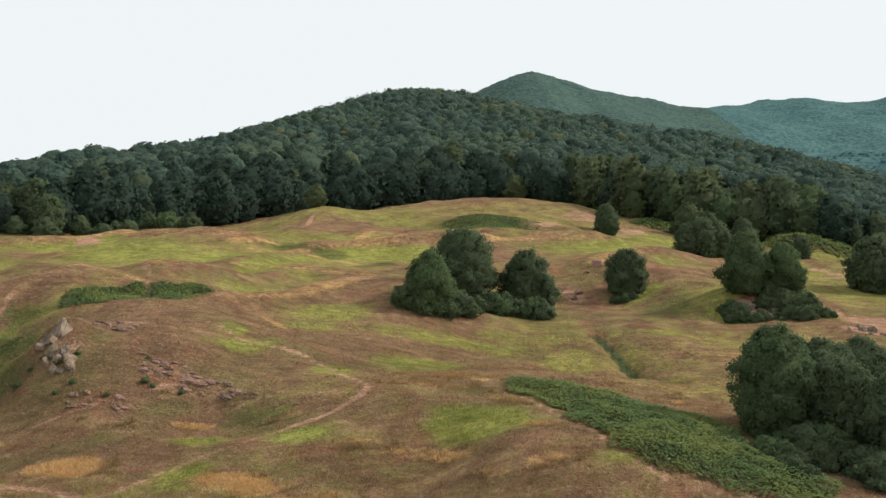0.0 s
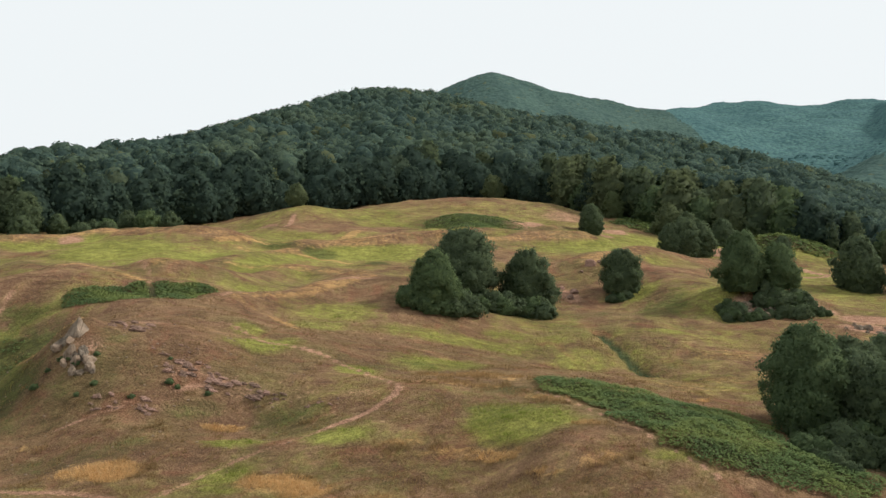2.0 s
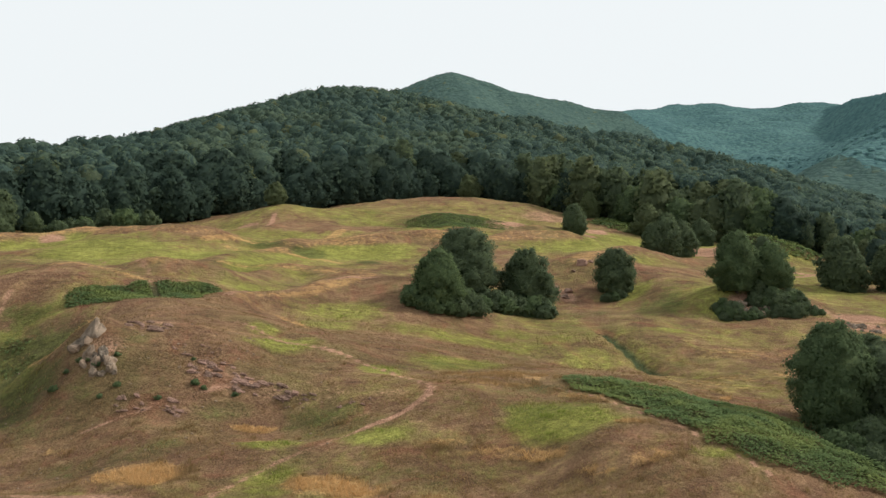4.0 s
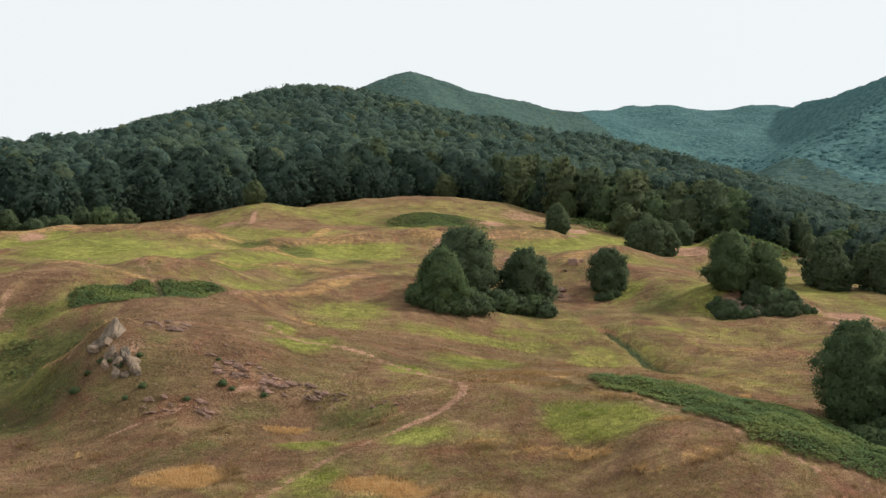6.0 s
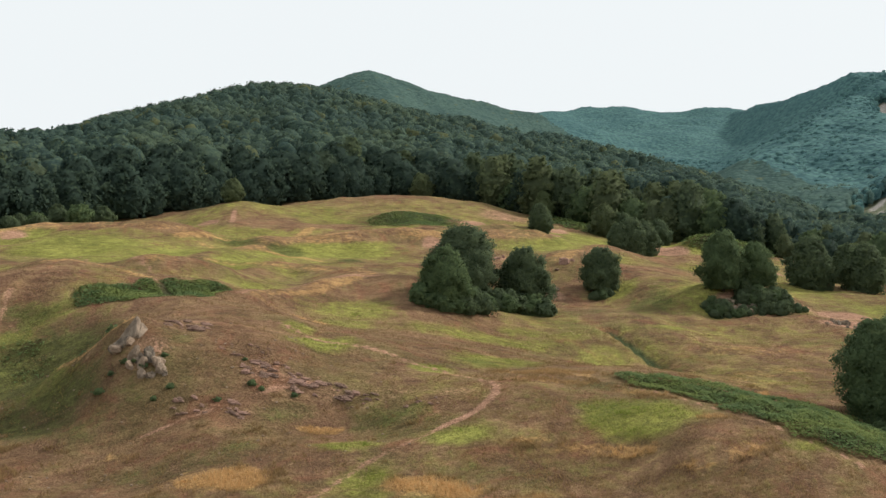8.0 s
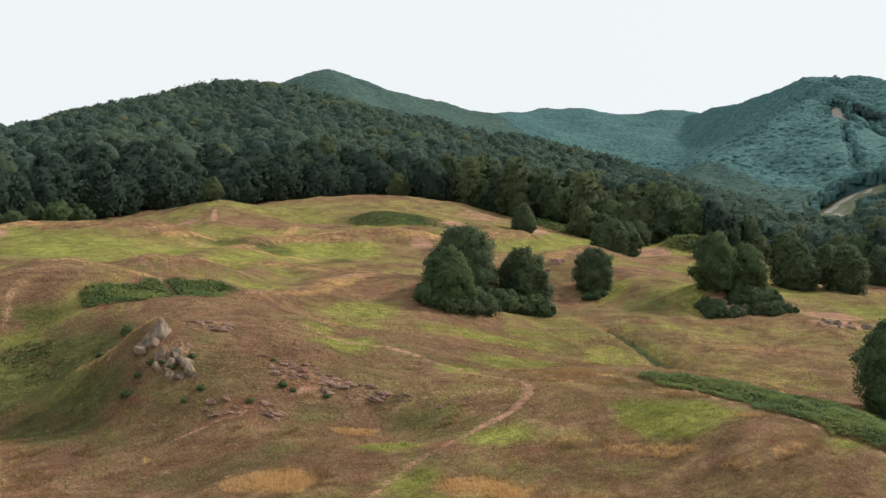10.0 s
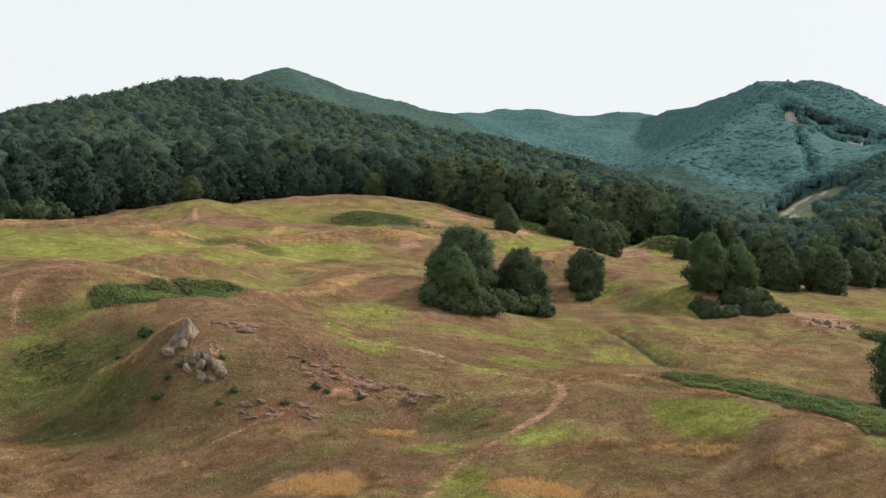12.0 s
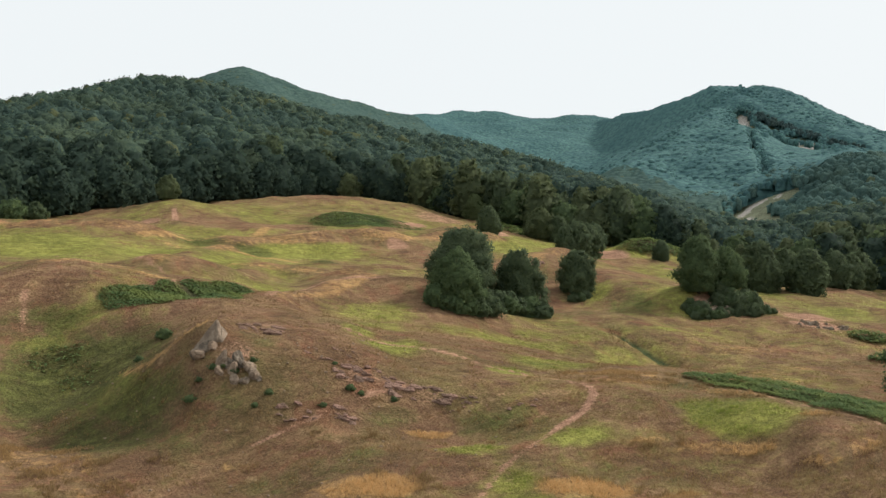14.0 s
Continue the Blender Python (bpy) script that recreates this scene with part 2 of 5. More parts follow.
MOUNDS_EDGE = [
    (54, 180, -2.33, 15, 8, 1.6),
    (120, 200, -1.99, 98, 49, 1.6),
    (-91, 215, -2.06, 50, 50, 0.0),
    (-44, 218, -2.09, 19, 9, -0.5),
    (12, 220, 1.76, 19, 9, 1.6),
    (-2, 219, -1.5, 42, 8, 0.0),
    (77, 205, 2.2, 8, 7, 0.0),
    (-38, 226, 1.30, 19, 10, 0.5),
    (-31, 228, 1.85, 20, 10, 1.6),
    (-23, 240, 1.73, 21, 10, 0.5),
    (-54, 247, -3.20, 52, 26, 0.5),
    (-14, 250, -1.04, 22, 11, -0.5),
    (-4, 258, 1.22, 16, 16, 0.0),
    (35, 262, 1.85, 23, 11, 1.6),
    (25, 266, 0.60, 88, 44, 1.6),
    (15, 266, 3.18, 16, 16, 0.0),
    (-58, 283, 4.95, 38, 19, 0.5),
]
# crest of each wooded hill: x, y, height of the ground
HILL = [(-120, 330, 37), (-92, 440, 60), (-76, 540, 76), (-62, 560, 83), (-36, 570, 106), (-16, 570, 114), (4, 565, 111), (37, 550, 100), (84, 525, 88), (127, 500, 76), (165, 470, 54), (183, 440, 45), (192, 400, 31)]
SHOULDER = [(-300, 620, 50), (-149, 620, 71), (-126, 620, 86), (-103, 620, 103), (-85, 620, 108), (-60, 620, 104)]
PEAK = [(-200, 1450, 200), (-20, 1450, 269), (55, 1450, 299), (100, 1480, 325), (143, 1500, 348), (194, 1500, 334), (280, 1500, 308), (366, 1500, 294), (445, 1500, 288)]
RANGE = [(500, 1900, 344), (569, 1900, 376), (658, 1900, 389), (752, 1850, 374), (855, 1800, 365), (953, 1750, 359), (1150, 1700, 352)]
RIGHT = [(850, 1600, 322), (812, 1500, 312), (780, 1390, 296), (760, 1300, 281), (757, 1200, 281), (782, 1150, 297), (808, 1132, 296), (818, 1126, 290), (831, 1120, 294), (847, 1100, 257), (865, 1080, 232), (908, 1050, 208), (939, 1020, 188), (1000, 980, 170), (1200, 900, 90)]
SPUR = [(735, 1080, 240), (656, 1000, 208), (555, 900, 162), (435, 800, 112), (340, 700, 74)]
FOOT = [(350, 480, 15), (388, 520, 35), (448, 560, 70), (503, 590, 98), (552, 600, 103), (700, 640, 116)]


def mounds(x, y, rows):
    z = np.zeros_like(x)
    for mx, my, h, rx, ry, a in rows:
        c, s = math.cos(a), math.sin(a)
        u, v = (x - mx) * c + (y - my) * s, (y - my) * c - (x - mx) * s
        z = z + h * np.exp(-(u / rx) ** 2 - (v / ry) ** 2)
    return z


def ridge(x, y, crest, slope, blunt, side=1.5):
    best = np.full_like(x, -1e3)
    for (ax, ay, az_), (bx, by, bz) in zip(crest, crest[1:]):
        lx, ly = bx - ax, by - ay
        f = np.clip(((x - ax) * lx + (y - ay) * ly) / (lx * lx + ly * ly), 0, 1)
        d = np.hypot(side * (x - ax - f * lx), y - ay - f * ly)
        best = np.maximum(best, az_ + f * (bz - az_) - slope * (np.sqrt(d * d + blunt * blunt) - blunt))
    return best


# low narrow crests that run across the meadow: line, height, half width
CRESTS = [
    ([(-63, 140), (-52, 128), (-46, 122), (-38, 120), (-31, 119)], 1.3, 3.4),
    ([(-85, 176), (-73, 180), (-64, 186), (-57, 180), (-50, 179), (-40, 178)], 2.3, 5.2),
    ([(-39, 126), (-36, 140), (-34, 152), (-31, 164), (-26, 171)], 1.7, 4.3),
    ([(-31, 196), (-20, 197), (-8, 200), (0, 200), (10, 197), (22, 199), (33, 205)], 1.3, 4.6),
    ([(-23, 177), (-14, 180), (-2, 184), (7, 183), (17, 187), (30, 190)], 2.3, 5.2),
    ([(-27, 114), (-19, 124), (-12, 132), (-5, 128)], 1.3, 3.3),
    ([(-39, 123), (-30, 132), (-23, 150), (-16, 146), (-10, 132)], 1.4, 4.3),
    ([(26, 160), (40, 174), (55, 181)], 1.4, 4.8),
    ([(77, 205), (88, 212)], 2.2, 7.6),
]
CREST_LINES = [
    [(-27.0, 113.6), (-24.1, 116.3), (-19.8, 120.9), (-16.5, 124.3), (-13.0, 128.4), (-9.3, 133.0)],
    [(-52.0, 127.0), (-48.9, 123.6), (-42.8, 120.4), (-38.6, 118.4)],
    [(-31.4, 117.8), (-27.0, 113.0), (-23.6, 112.6), (-21.0, 111.0), (-18.1, 104.6)],
    [(-35.3, 170.4), (-27.8, 168.4), (-21.7, 167.9), (-15.3, 164.3)],
    [(-39.8, 172.2), (-33.3, 176.9), (-25.1, 179.9), (-15.0, 196.0)],
    [(-33.0, 147.2), (-23.1, 147.2), (-15.8, 145.1)],
]
RIM = [(-36.2, 89.6), (-38.4, 90.2), (-39.7, 90.5), (-41.2, 91.0), (-42.8, 91.8)]
DITCH = [(19.6, 120.5), (20.4, 116.8), (21.4, 113.6), (22.1, 108.9), (22.8, 104), (25.0, 99.5)]


def along(x, y, line, wide):
    """1 on a line, falling to 0 at its sides."""
    best = np.full_like(x, 1e3)
    for (ax, ay), (bx, by) in zip(line, line[1:]):
        lx, ly = bx - ax, by - ay
        f = np.clip(((x - ax) * lx + (y - ay) * ly) / (lx * lx + ly * ly), 0, 1)
        best = np.minimum(best, np.hypot(x - ax - f * lx, y - ay - f * ly))
    return np.clip(1.5 - best / wide, 0, 1)


def wave(x, y, size, seed):
    """Smooth noise, about -1 to 1, with bumps of that size in metres."""
    u, v = x / size + 17.3 * seed, y / size - 9.1 * seed
    i, j = np.floor(u), np.floor(v)
    p, q = u - i, v - j
    p, q = p * p * (3 - 2 * p), q * q * (3 - 2 * q)

    def lot(a, b):
        s = np.sin(a * 127.1 + b * 311.7 + seed * 74.7) * 43758.5453
        return s - np.floor(s)
    low = lot(i, j) * (1 - p) + lot(i + 1, j) * p
    high = lot(i, j + 1) * (1 - p) + lot(i + 1, j + 1) * p
    return 2 * (low * (1 - q) + high * q) - 1


def crest_field(x, y):
    """Height of the narrow crests, in metres."""
    z = np.zeros_like(x)
    for line, h, wide in CRESTS:
        best = np.full_like(x, 1e3)
        for (ax, ay), (bx, by) in zip(line, line[1:]):
            lx, ly = bx - ax, by - ay
            f = np.clip(((x - ax) * lx + (y - ay) * ly) / (lx * lx + ly * ly), 0, 1)
            best = np.minimum(best, np.hypot(x - ax - f * lx, y - ay - f * ly))
        z = np.maximum(z, h * (1 + 0.3 * wave(x, y, 9, 33)) * np.exp(-(best / wide) ** 2))
    return z


def hummock(x, y):
    """Hummocks and hollows with narrow crests, as old workings and sheep leave them."""
    return 0.35 * wave(x, y, 15, 12) + 1.3 * (0.45 - np.abs(wave(x, y, 30, 19))) + 0.8 * (0.45 - np.abs(wave(x + 3 * wave(x, y, 9, 31), 1.3 * y, 14, 23)))


def height(x, y):
    x, y = np.asarray(x, float), np.asarray(y, float)
    yc = np.where(y > 240, 240 + 40 * (1 - np.exp(-(y - 240) / 40)), y)
    xc = 160 * np.tanh(x / 160)
    z = -22.87 + 14.171 * yc / 100 + 1.697 * (yc / 100) ** 2 + 1.766 * xc / 100 - 3.38 * xc * yc / 1e4
    z = z + mounds(x, y, MOUNDS_NEAR) + mounds(x, y, MOUNDS_MIDDLE) + mounds(x, y, MOUNDS_FAR) + mounds(x, y, MOUNDS_EDGE)
    z = z - 24 * np.exp(-(((x + 190) / 105) ** 2 + ((y - 320) / 95) ** 2))
    z = z - 0.85 * along(x, y, DITCH, 1.05)
    near = np.clip((320 - y) / 60, 0, 1)
    z = z + crest_field(x, y) + 0.65 * along(x, y, RIM, 1.3)
    z = z + hummock(x, y) * np.clip((y - 88) / 40, 0, 1) * near
    z = z + near * (0.30 * wave(x, y, 7, 1) + 0.22 * (0.5 - np.abs(wave(x, y, 5, 27))) + 0.10 * wave(x, y, 2.6, 2) + 0.05 * wave(x, y, 1.1, 3))
    soft = 2.0
    total = np.exp(np.clip((z - z) / soft, -300, 300))
    for crest, slope, blunt, rough in ((HILL, 0.315, 14, 3), (SHOULDER, 0.36, 14, 3), (PEAK, 0.40, 14, 8), (RANGE, 0.30, 40, 11), (RIGHT, 0.50, 7, 6), (SPUR, 0.34, 20, 7), (FOOT, 0.32, 14, 4)):
        r = ridge(x, y, crest, slope, blunt, 1.9 if crest is RIGHT else 1.5) + rough * wave(x, y, 90, rough) * np.clip((y - 280) / 100, 0, 1)
        total = total + np.exp(np.clip((r - z) / soft, -300, 300))
    return z + soft * np.log(total)


# the edge of the wood, x by y
EDGE = [(-400, 150), (-140, 195), (-90, 212), (-54, 243), (-26, 268), (20, 287), (46, 266), (66, 241), (78, 225), (90, 216), (102, 192), (114, 176), (150, 168), (400, 190)]


def beyond_edge(x, y):
    """How many metres a place lies behind the wood's edge."""
    return y - np.interp(x, [e[0] for e in EDGE], [e[1] for e in EDGE])

# ---- ground: one sheet, close-meshed where the camera passes ----
def mesh_from(name, verts, faces, material, smooth=False):
    """A mesh from arrays of places and of corners (all faces with as many corners)."""
    verts, faces = np.asarray(verts, np.float32), np.asarray(faces, np.int32)
    me = bpy.data.meshes.new(name)
    k = faces.shape[1]
    me.vertices.add(len(verts))
    me.vertices.foreach_set("co", verts.ravel())
    me.loops.add(faces.size)
    me.loops.foreach_set("vertex_index", faces.ravel())
    me.polygons.add(len(faces))
    me.polygons.foreach_set("loop_start", np.arange(len(faces), dtype=np.int32) * k)
    me.polygons.foreach_set("use_smooth", np.full(len(faces), smooth))
    me.update(calc_edges=True)
    if material:
        me.materials.append(material)
    return me


def part(name, me, parent, label="", at=(0, 0, 0)):
    ob = new(name, me)
    ob.parent, ob.location = parent, at
    if label:
        ob["label"] = label
    return ob


def spread(x, y, rows):
    """How much a place belongs to a set of soft-edged oval patches: x, y, half length, half width, turn, strength."""
    v = np.zeros_like(x)
    for px, py, rx, ry, a, s in rows:
        c, si = math.cos(a), math.sin(a)
        u, w = ((x - px) * c + (y - py) * si) / rx, ((y - py) * c - (x - px) * si) / ry
        v = np.maximum(v, s * np.clip(1.55 - np.sqrt(u * u + w * w), 0, 1))
    return v


# what grows where on the meadow: x, y, half length, half width, turn, strength
GREEN_NEAR = [
    (-19.4, 91.8, 3.4, 2.2, 0.5, 1.0), (-10.3, 86.0, 2.1, 2.0, 0.0, 0.9), (-2.4, 93.8, 5.5, 4.0, 0.5, 0.8), (2.5, 70.3, 4.2, 3.2, -0.7, 1.1),
    (-11.2, 71.6, 2.9, 1.5, -0.2, 0.9), (-19.0, 72.6, 2.6, 1.4, -0.1, 0.85), (-18.5, 66.4, 2.4, 2.0, -0.3, 0.7), (11.6, 62.2, 2.1, 0.9, 0.0, 0.7),
    (-43.8, 91.0, 5.2, 3.1, -1.1, 0.55), (-50.4, 98.2, 4.7, 3.7, 0.0, 0.6), (-49.8, 104.8, 2.8, 1.8, -0.1, 0.8), (-47.6, 108.0, 4.0, 2.8, -0.3, 0.7),
    (-16.0, 109.6, 4.5, 3.3, 0.5, 0.7), (-21.6, 95.8, 1.8, 1.8, 0.7, 0.8), (-18.7, 64.0, 2.4, 1.4, -0.1, 0.6)]
GREEN_FAR = [
    (2.0, 112.0, 12.0, 3.6, 0.1, 0.9), (-14, 117, 6, 5, 0.3, 0.8),
    (-54.0, 161, 12.0, 10.0, 0.1, 0.95), (-37.2, 159.0, 8.5, 7.0, 0.3, 1.05), (-10.0, 174.0, 13.0, 8.0, 0.1, 1.0), (1.5, 203.2, 10, 8, 0.1, 1.1), (-70, 182, 12, 8, 0.0, 0.9), (-27, 150, 8, 10, 0.4, 0.85),
    (28.2, 120.7, 4.5, 2.0, 0.2, 0.85), (7.4, 118.0, 4.6, 2.5, 0.1, 0.8), (15.1, 110.2, 5.5, 3.2, 0.5, 0.75), (32.4, 146.2, 2.7, 5.1, -0.8, 0.9),
    (33.0, 197.8, 9.4, 7.4, 0.4, 0.8), (-25.4, 127.8, 9.1, 6.0, 1.1, 0.65), (12.7, 116.1, 3.8, 2.2, 0.1, 0.7), (-68.4, 206, 9.1, 12.1, -0.6, 0.8),
    (46.4, 138.0, 6.6, 3.9, 0.0, 0.5), (90.4, 152.4, 9.3, 7.2, 0.1, 0.6), (62, 245, 10, 12, 0.0, 0.9)]
# darker green grass, partly shade of the hollows put in as colour
LUSH_SHADE = [
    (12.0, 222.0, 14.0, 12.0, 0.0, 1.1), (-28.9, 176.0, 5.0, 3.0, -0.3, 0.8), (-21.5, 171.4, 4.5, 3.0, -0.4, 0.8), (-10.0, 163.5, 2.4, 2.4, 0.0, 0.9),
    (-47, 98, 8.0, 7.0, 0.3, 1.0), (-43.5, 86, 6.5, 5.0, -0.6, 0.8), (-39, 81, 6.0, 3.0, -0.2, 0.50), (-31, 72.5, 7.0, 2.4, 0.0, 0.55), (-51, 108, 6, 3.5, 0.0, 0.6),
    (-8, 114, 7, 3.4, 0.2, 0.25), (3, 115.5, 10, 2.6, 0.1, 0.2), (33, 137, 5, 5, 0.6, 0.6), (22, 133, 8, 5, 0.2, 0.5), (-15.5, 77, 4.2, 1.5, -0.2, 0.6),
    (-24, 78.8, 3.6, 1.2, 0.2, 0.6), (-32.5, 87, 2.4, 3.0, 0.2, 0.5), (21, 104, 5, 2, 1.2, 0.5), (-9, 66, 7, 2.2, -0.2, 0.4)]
# straw; the weak patches on the right brighten sunlit slopes by colour
STRAW_LIT = [
    (-28.1, 68.6, 3.3, 1.9, -0.2, 1.0), (-26.6, 67.6, 2.0, 1.6, 0.4, 0.9), (-14.6, 64.6, 3.2, 1.4, -0.1, 0.85), (-12.6, 63.6, 2.2, 1.2, 0.3, 0.75), (-20.6, 77.4, 2.0, 0.6, -0.1, 0.9), (-2.6, 67.7, 2.8, 0.9, -0.2, 0.6),
    (3.2, 61.8, 1.5, 0.6, -0.6, 0.55), (21.4, 84.6, 0.8, 0.5, 0.6, 1.0), (0.3, 66.4, 2.4, 0.8, -0.6, 0.75), (-9.0, 62.0, 3.2, 0.8, 0.1, 0.55), (7.0, 67.0, 1.6, 0.6, -0.4, 0.6), (6.6, 61.6, 2.6, 0.8, 0.2, 0.55), (-6.0, 69.5, 2.2, 0.6, 0.0, 0.5), (3.0, 84.5, 2.4, 0.5, -0.4, 0.5), (-50.6, 84.4, 2.4, 4.2, 0.3, 0.5), (1.0, 86.0, 8.0, 2.0, -0.1, 0.50), (12.5, 67.5, 5.0, 1.2, -0.75, 0.52), (6.0, 75.0, 4.0, 1.4, -0.8, 0.50), (21.0, 91.0, 7.0, 3.0, 0.0, 0.45), (30.0, 99.0, 8.0, 3.0, 0.1, 0.45), (-1.0, 79.8, 5.0, 1.4, -0.1, 0.46), (36.0, 112.0, 9.0, 3.5, 0.1, 0.42), (-35.5, 75.9, 1.7, 0.7, -0.4, 0.5), (-48.0, 82.0, 3.2, 5.5, 0.5, 0.50), (-44.5, 75.5, 3.0, 1.6, 0.4, 0.42)]
EARTH = [
    (-24.2, 82.6, 3.4, 1.3, 0.0, 0.52), (-19.8, 81.1, 2.8, 1.2, -0.2, 0.52), (-29.2, 78.6, 3.6, 1.1, -0.1, 0.42), (-26.5, 85.2, 5.0, 1.6, 0.1, 0.36), (-22, 79.2, 4.5, 1.0, -0.2, 0.36), (-14.6, 79.6, 2.6, 0.9, -0.3, 0.42), (-31.4, 93, 2.3, 1.6, 0.6, 0.6),
    (-37.0, 217, 2.4, 2.2, -0.3, 1.0), (20.8, 147.0, 1.6, 2.8, 0.3, 0.95), (65.6, 201.4, 4.4, 5.5, 0.0, 1.2), (60.5, 201.2, 3.4, 3.0, 0.1, 1.0), (44.5, 221, 3.0, 6.0, 0.1, 1.1), (60.2, 128.4, 4.6, 3.0, 0.0, 0.95),
    (16.3, 165.0, 2.3, 3.1, -0.9, 0.6), (-68.3, 178.4, 2.7, 3.0, -0.2, 0.85), (46.0, 131.5, 3.0, 1.6, 0.1, 0.75), (-9.6, 78.2, 2.3, 1.0, -0.3, 0.45),
    (-34.2, 85.6, 2.2, 2.0, -0.1, 0.55), (-0.4, 186.6, 4.7, 3.0, 0.6, 0.55), (38, 243, 9, 8, 0.4, 0.6), (57.6, 123.5, 4.6, 2.0, -0.2, 1.0), (39.0, 205.0, 2.6, 3.4, 0.0, 0.9), (54, 187, 5.0, 2.6, 0.1, 0.85), (72, 174, 5.0, 2.0, -0.2, 0.75), (21.5, 222, 3.4, 9.0, -0.2, 0.95), (27, 229, 3.0, 5.0, -0.3, 0.8), (6.9, 177.9, 2.4, 2.6, 0.0, 0.8), (44.6, 132.0, 3.6, 2.4, 0.0, 1.1), (53.5, 132.0, 4.0, 2.0, -0.2, 0.8), (-49.0, 83.0, 2.6, 5.0, 0.5, 0.40)]
TRAIL = [(-6.1, 78.3), (-6.3, 77.6), (-6.8, 76.6), (-7.6, 75.7), (-8.7, 74.8), (-9.8, 74.4), (-11.7, 73.4)]
TRAIL_LOW = [(-11.7, 73.4), (-14.5, 71.6), (-18.4, 68.6), (-21.5, 65.1), (-26, 58)]
TRAIL_UP = [(-6.2, 78.0), (-9.4, 85.1), (-13.0, 89.2), (-17.1, 91.8), (-20.2, 93.5), (-25, 97)]
TRAIL_CREST = [(-27.6, 112.5), (-22.5, 124), (-18.8, 127.8), (-13.4, 130.0), (-8.2, 130.5)]
TRAIL_BRACKEN = [(4.1, 78.8), (6.3, 75.5), (8.0, 71.5), (11.2, 64.4), (14.4, 59.4)]
TRAIL_HILL = [(-31.4, 222.9), (-31.6, 217.7), (-32.4, 208.1)]
TRAIL_ROCKS = [(-32.8, 77.7), (-30.3, 78.1), (-26.8, 80.1), (-23.2, 81.4), (-20.4, 82.6)]
TRAIL_LEDGE = [(-25.5, 80.4), (-23.5, 81.3), (-22.0, 81.7), (-20.6, 81.5)]
TRAIL_FOOT = [(-34.4, 77.9), (-32.3, 77.8), (-29.8, 78.0), (-28.6, 78.8)]
TRAIL_BANK = [(-38.4, 119.6), (-37.7, 118.0), (-36.7, 115.7), (-35.6, 112.5), (-34.6, 109.6)]
TRAIL_RIGHT = [(70.0, 183.5), (72.8, 181.3), (75.4, 178.4), (78.1, 172.4)]
TRAIL_LEFT = [(-36, 65), (-30.3, 64.5), (-28.0, 64.2), (-25.0, 63.0), (-21, 60)]
TRAIL_FAR = [(-66, 152), (-59.2, 150.2), (-51.8, 148), (-43, 130), (-38, 121)]
SCAR = [(-52.3, 113.5), (-52.1, 110.6), (-52.0, 107)]
# bracken: x, y, half length, half width, turn, strength
BRACKEN_SLOPE = [(9.2, 79.5, 3.6, 4.5, 0.0, 1), (12.5, 75.5, 5.0, 5.2, -0.5, 1), (17.5, 72.0, 5.5, 6.0, -0.6, 1), (13.5, 69.0, 4.0, 4.2, 0.0, 1), (17.0, 64.5, 5.2, 4.2, -0.3, 1), (22.0, 65.0, 5.0, 5.0, 0.0, 1)]
BRACKEN_BANK = [(-39.6, 110.6, 5.0, 4.3, 0.0, 1), (-35.4, 113.4, 4.6, 4.6, 0.2, 1), (-31.8, 116.0, 3.2, 2.6, 0.3, 1)]
BRACKEN_KNOLL = [(12.0, 222.0, 12.0, 13.0, 0.0, 1)]
BRACKEN_WOOD = [(76.5, 202.5, 5.5, 5.0, 0.0, 1), (60, 238, 9.0, 14.0, 0.3, 1), (84, 208, 10.0, 10.0, 0.4, 1)]
BRACKEN_RIGHT = [(61.0, 116.6, 2.7, 2.6, -0.2, 1), (51.5, 104.0, 2.4, 1.8, -0.4, 1)]
BRACKEN_LEFT = [(-49.0, 102.6, 3.6, 3.0, -0.3, 0.62), (-46.4, 98.6, 2.6, 2.0, -0.3, 0.55)]


def bracken_cover(x, y):
    v = np.zeros_like(x)
    for rows in (BRACKEN_SLOPE, BRACKEN_BANK, BRACKEN_KNOLL, BRACKEN_WOOD, BRACKEN_RIGHT):
        v = np.maximum(v, spread(x, y, rows))
    return v


def ground_green(x, y):
    v = np.maximum(np.maximum(spread(x, y, GREEN_NEAR), spread(x, y, GREEN_FAR)), 0.55 * (y > 340))
    hollow = 0.18 + 0.24 * wave(x, y, 17, 5) + 0.10 * wave(x, y, 6, 8)
    far = np.clip((y - 95) / 40, 0, 1) * np.clip((260 - y) / 40, 0, 1)
    return np.maximum(v, hollow + 0.38 * far) - 0.8 * np.clip(crest_field(x, y) - 0.8, 0, 1) - 0.42 * far * np.clip(hummock(x, y) / 0.8, -0.6, 1)


def ground_lush_shade(x, y):
    return np.maximum(np.maximum(spread(x, y, LUSH_SHADE), 0.35 * (y > 340)), 0.16 * np.clip((125 - y) / 30, -0.6, 1) + 0.32 * wave(x, 1.5 * y, 13, 15) + 0.18 * wave(x, 1.5 * y, 5, 16))


def ground_dry(x, y):
    v = np.maximum(spread(x, y, STRAW_LIT), 0.66 * np.clip(1.5 * crest_field(x, y) - 1.2, 0, 1) * (0.75 + 0.35 * wave(x, y, 12, 41)) * (y < 200))
    for line in CREST_LINES:
        v = np.maximum(v, (0.62 + 0.2 * wave(x, y, 8, 52)) * along(x, y, line, 0.35 + 0.0045 * y))
    return np.maximum(v, 0.70 * along(x, y, RIM, 0.6))


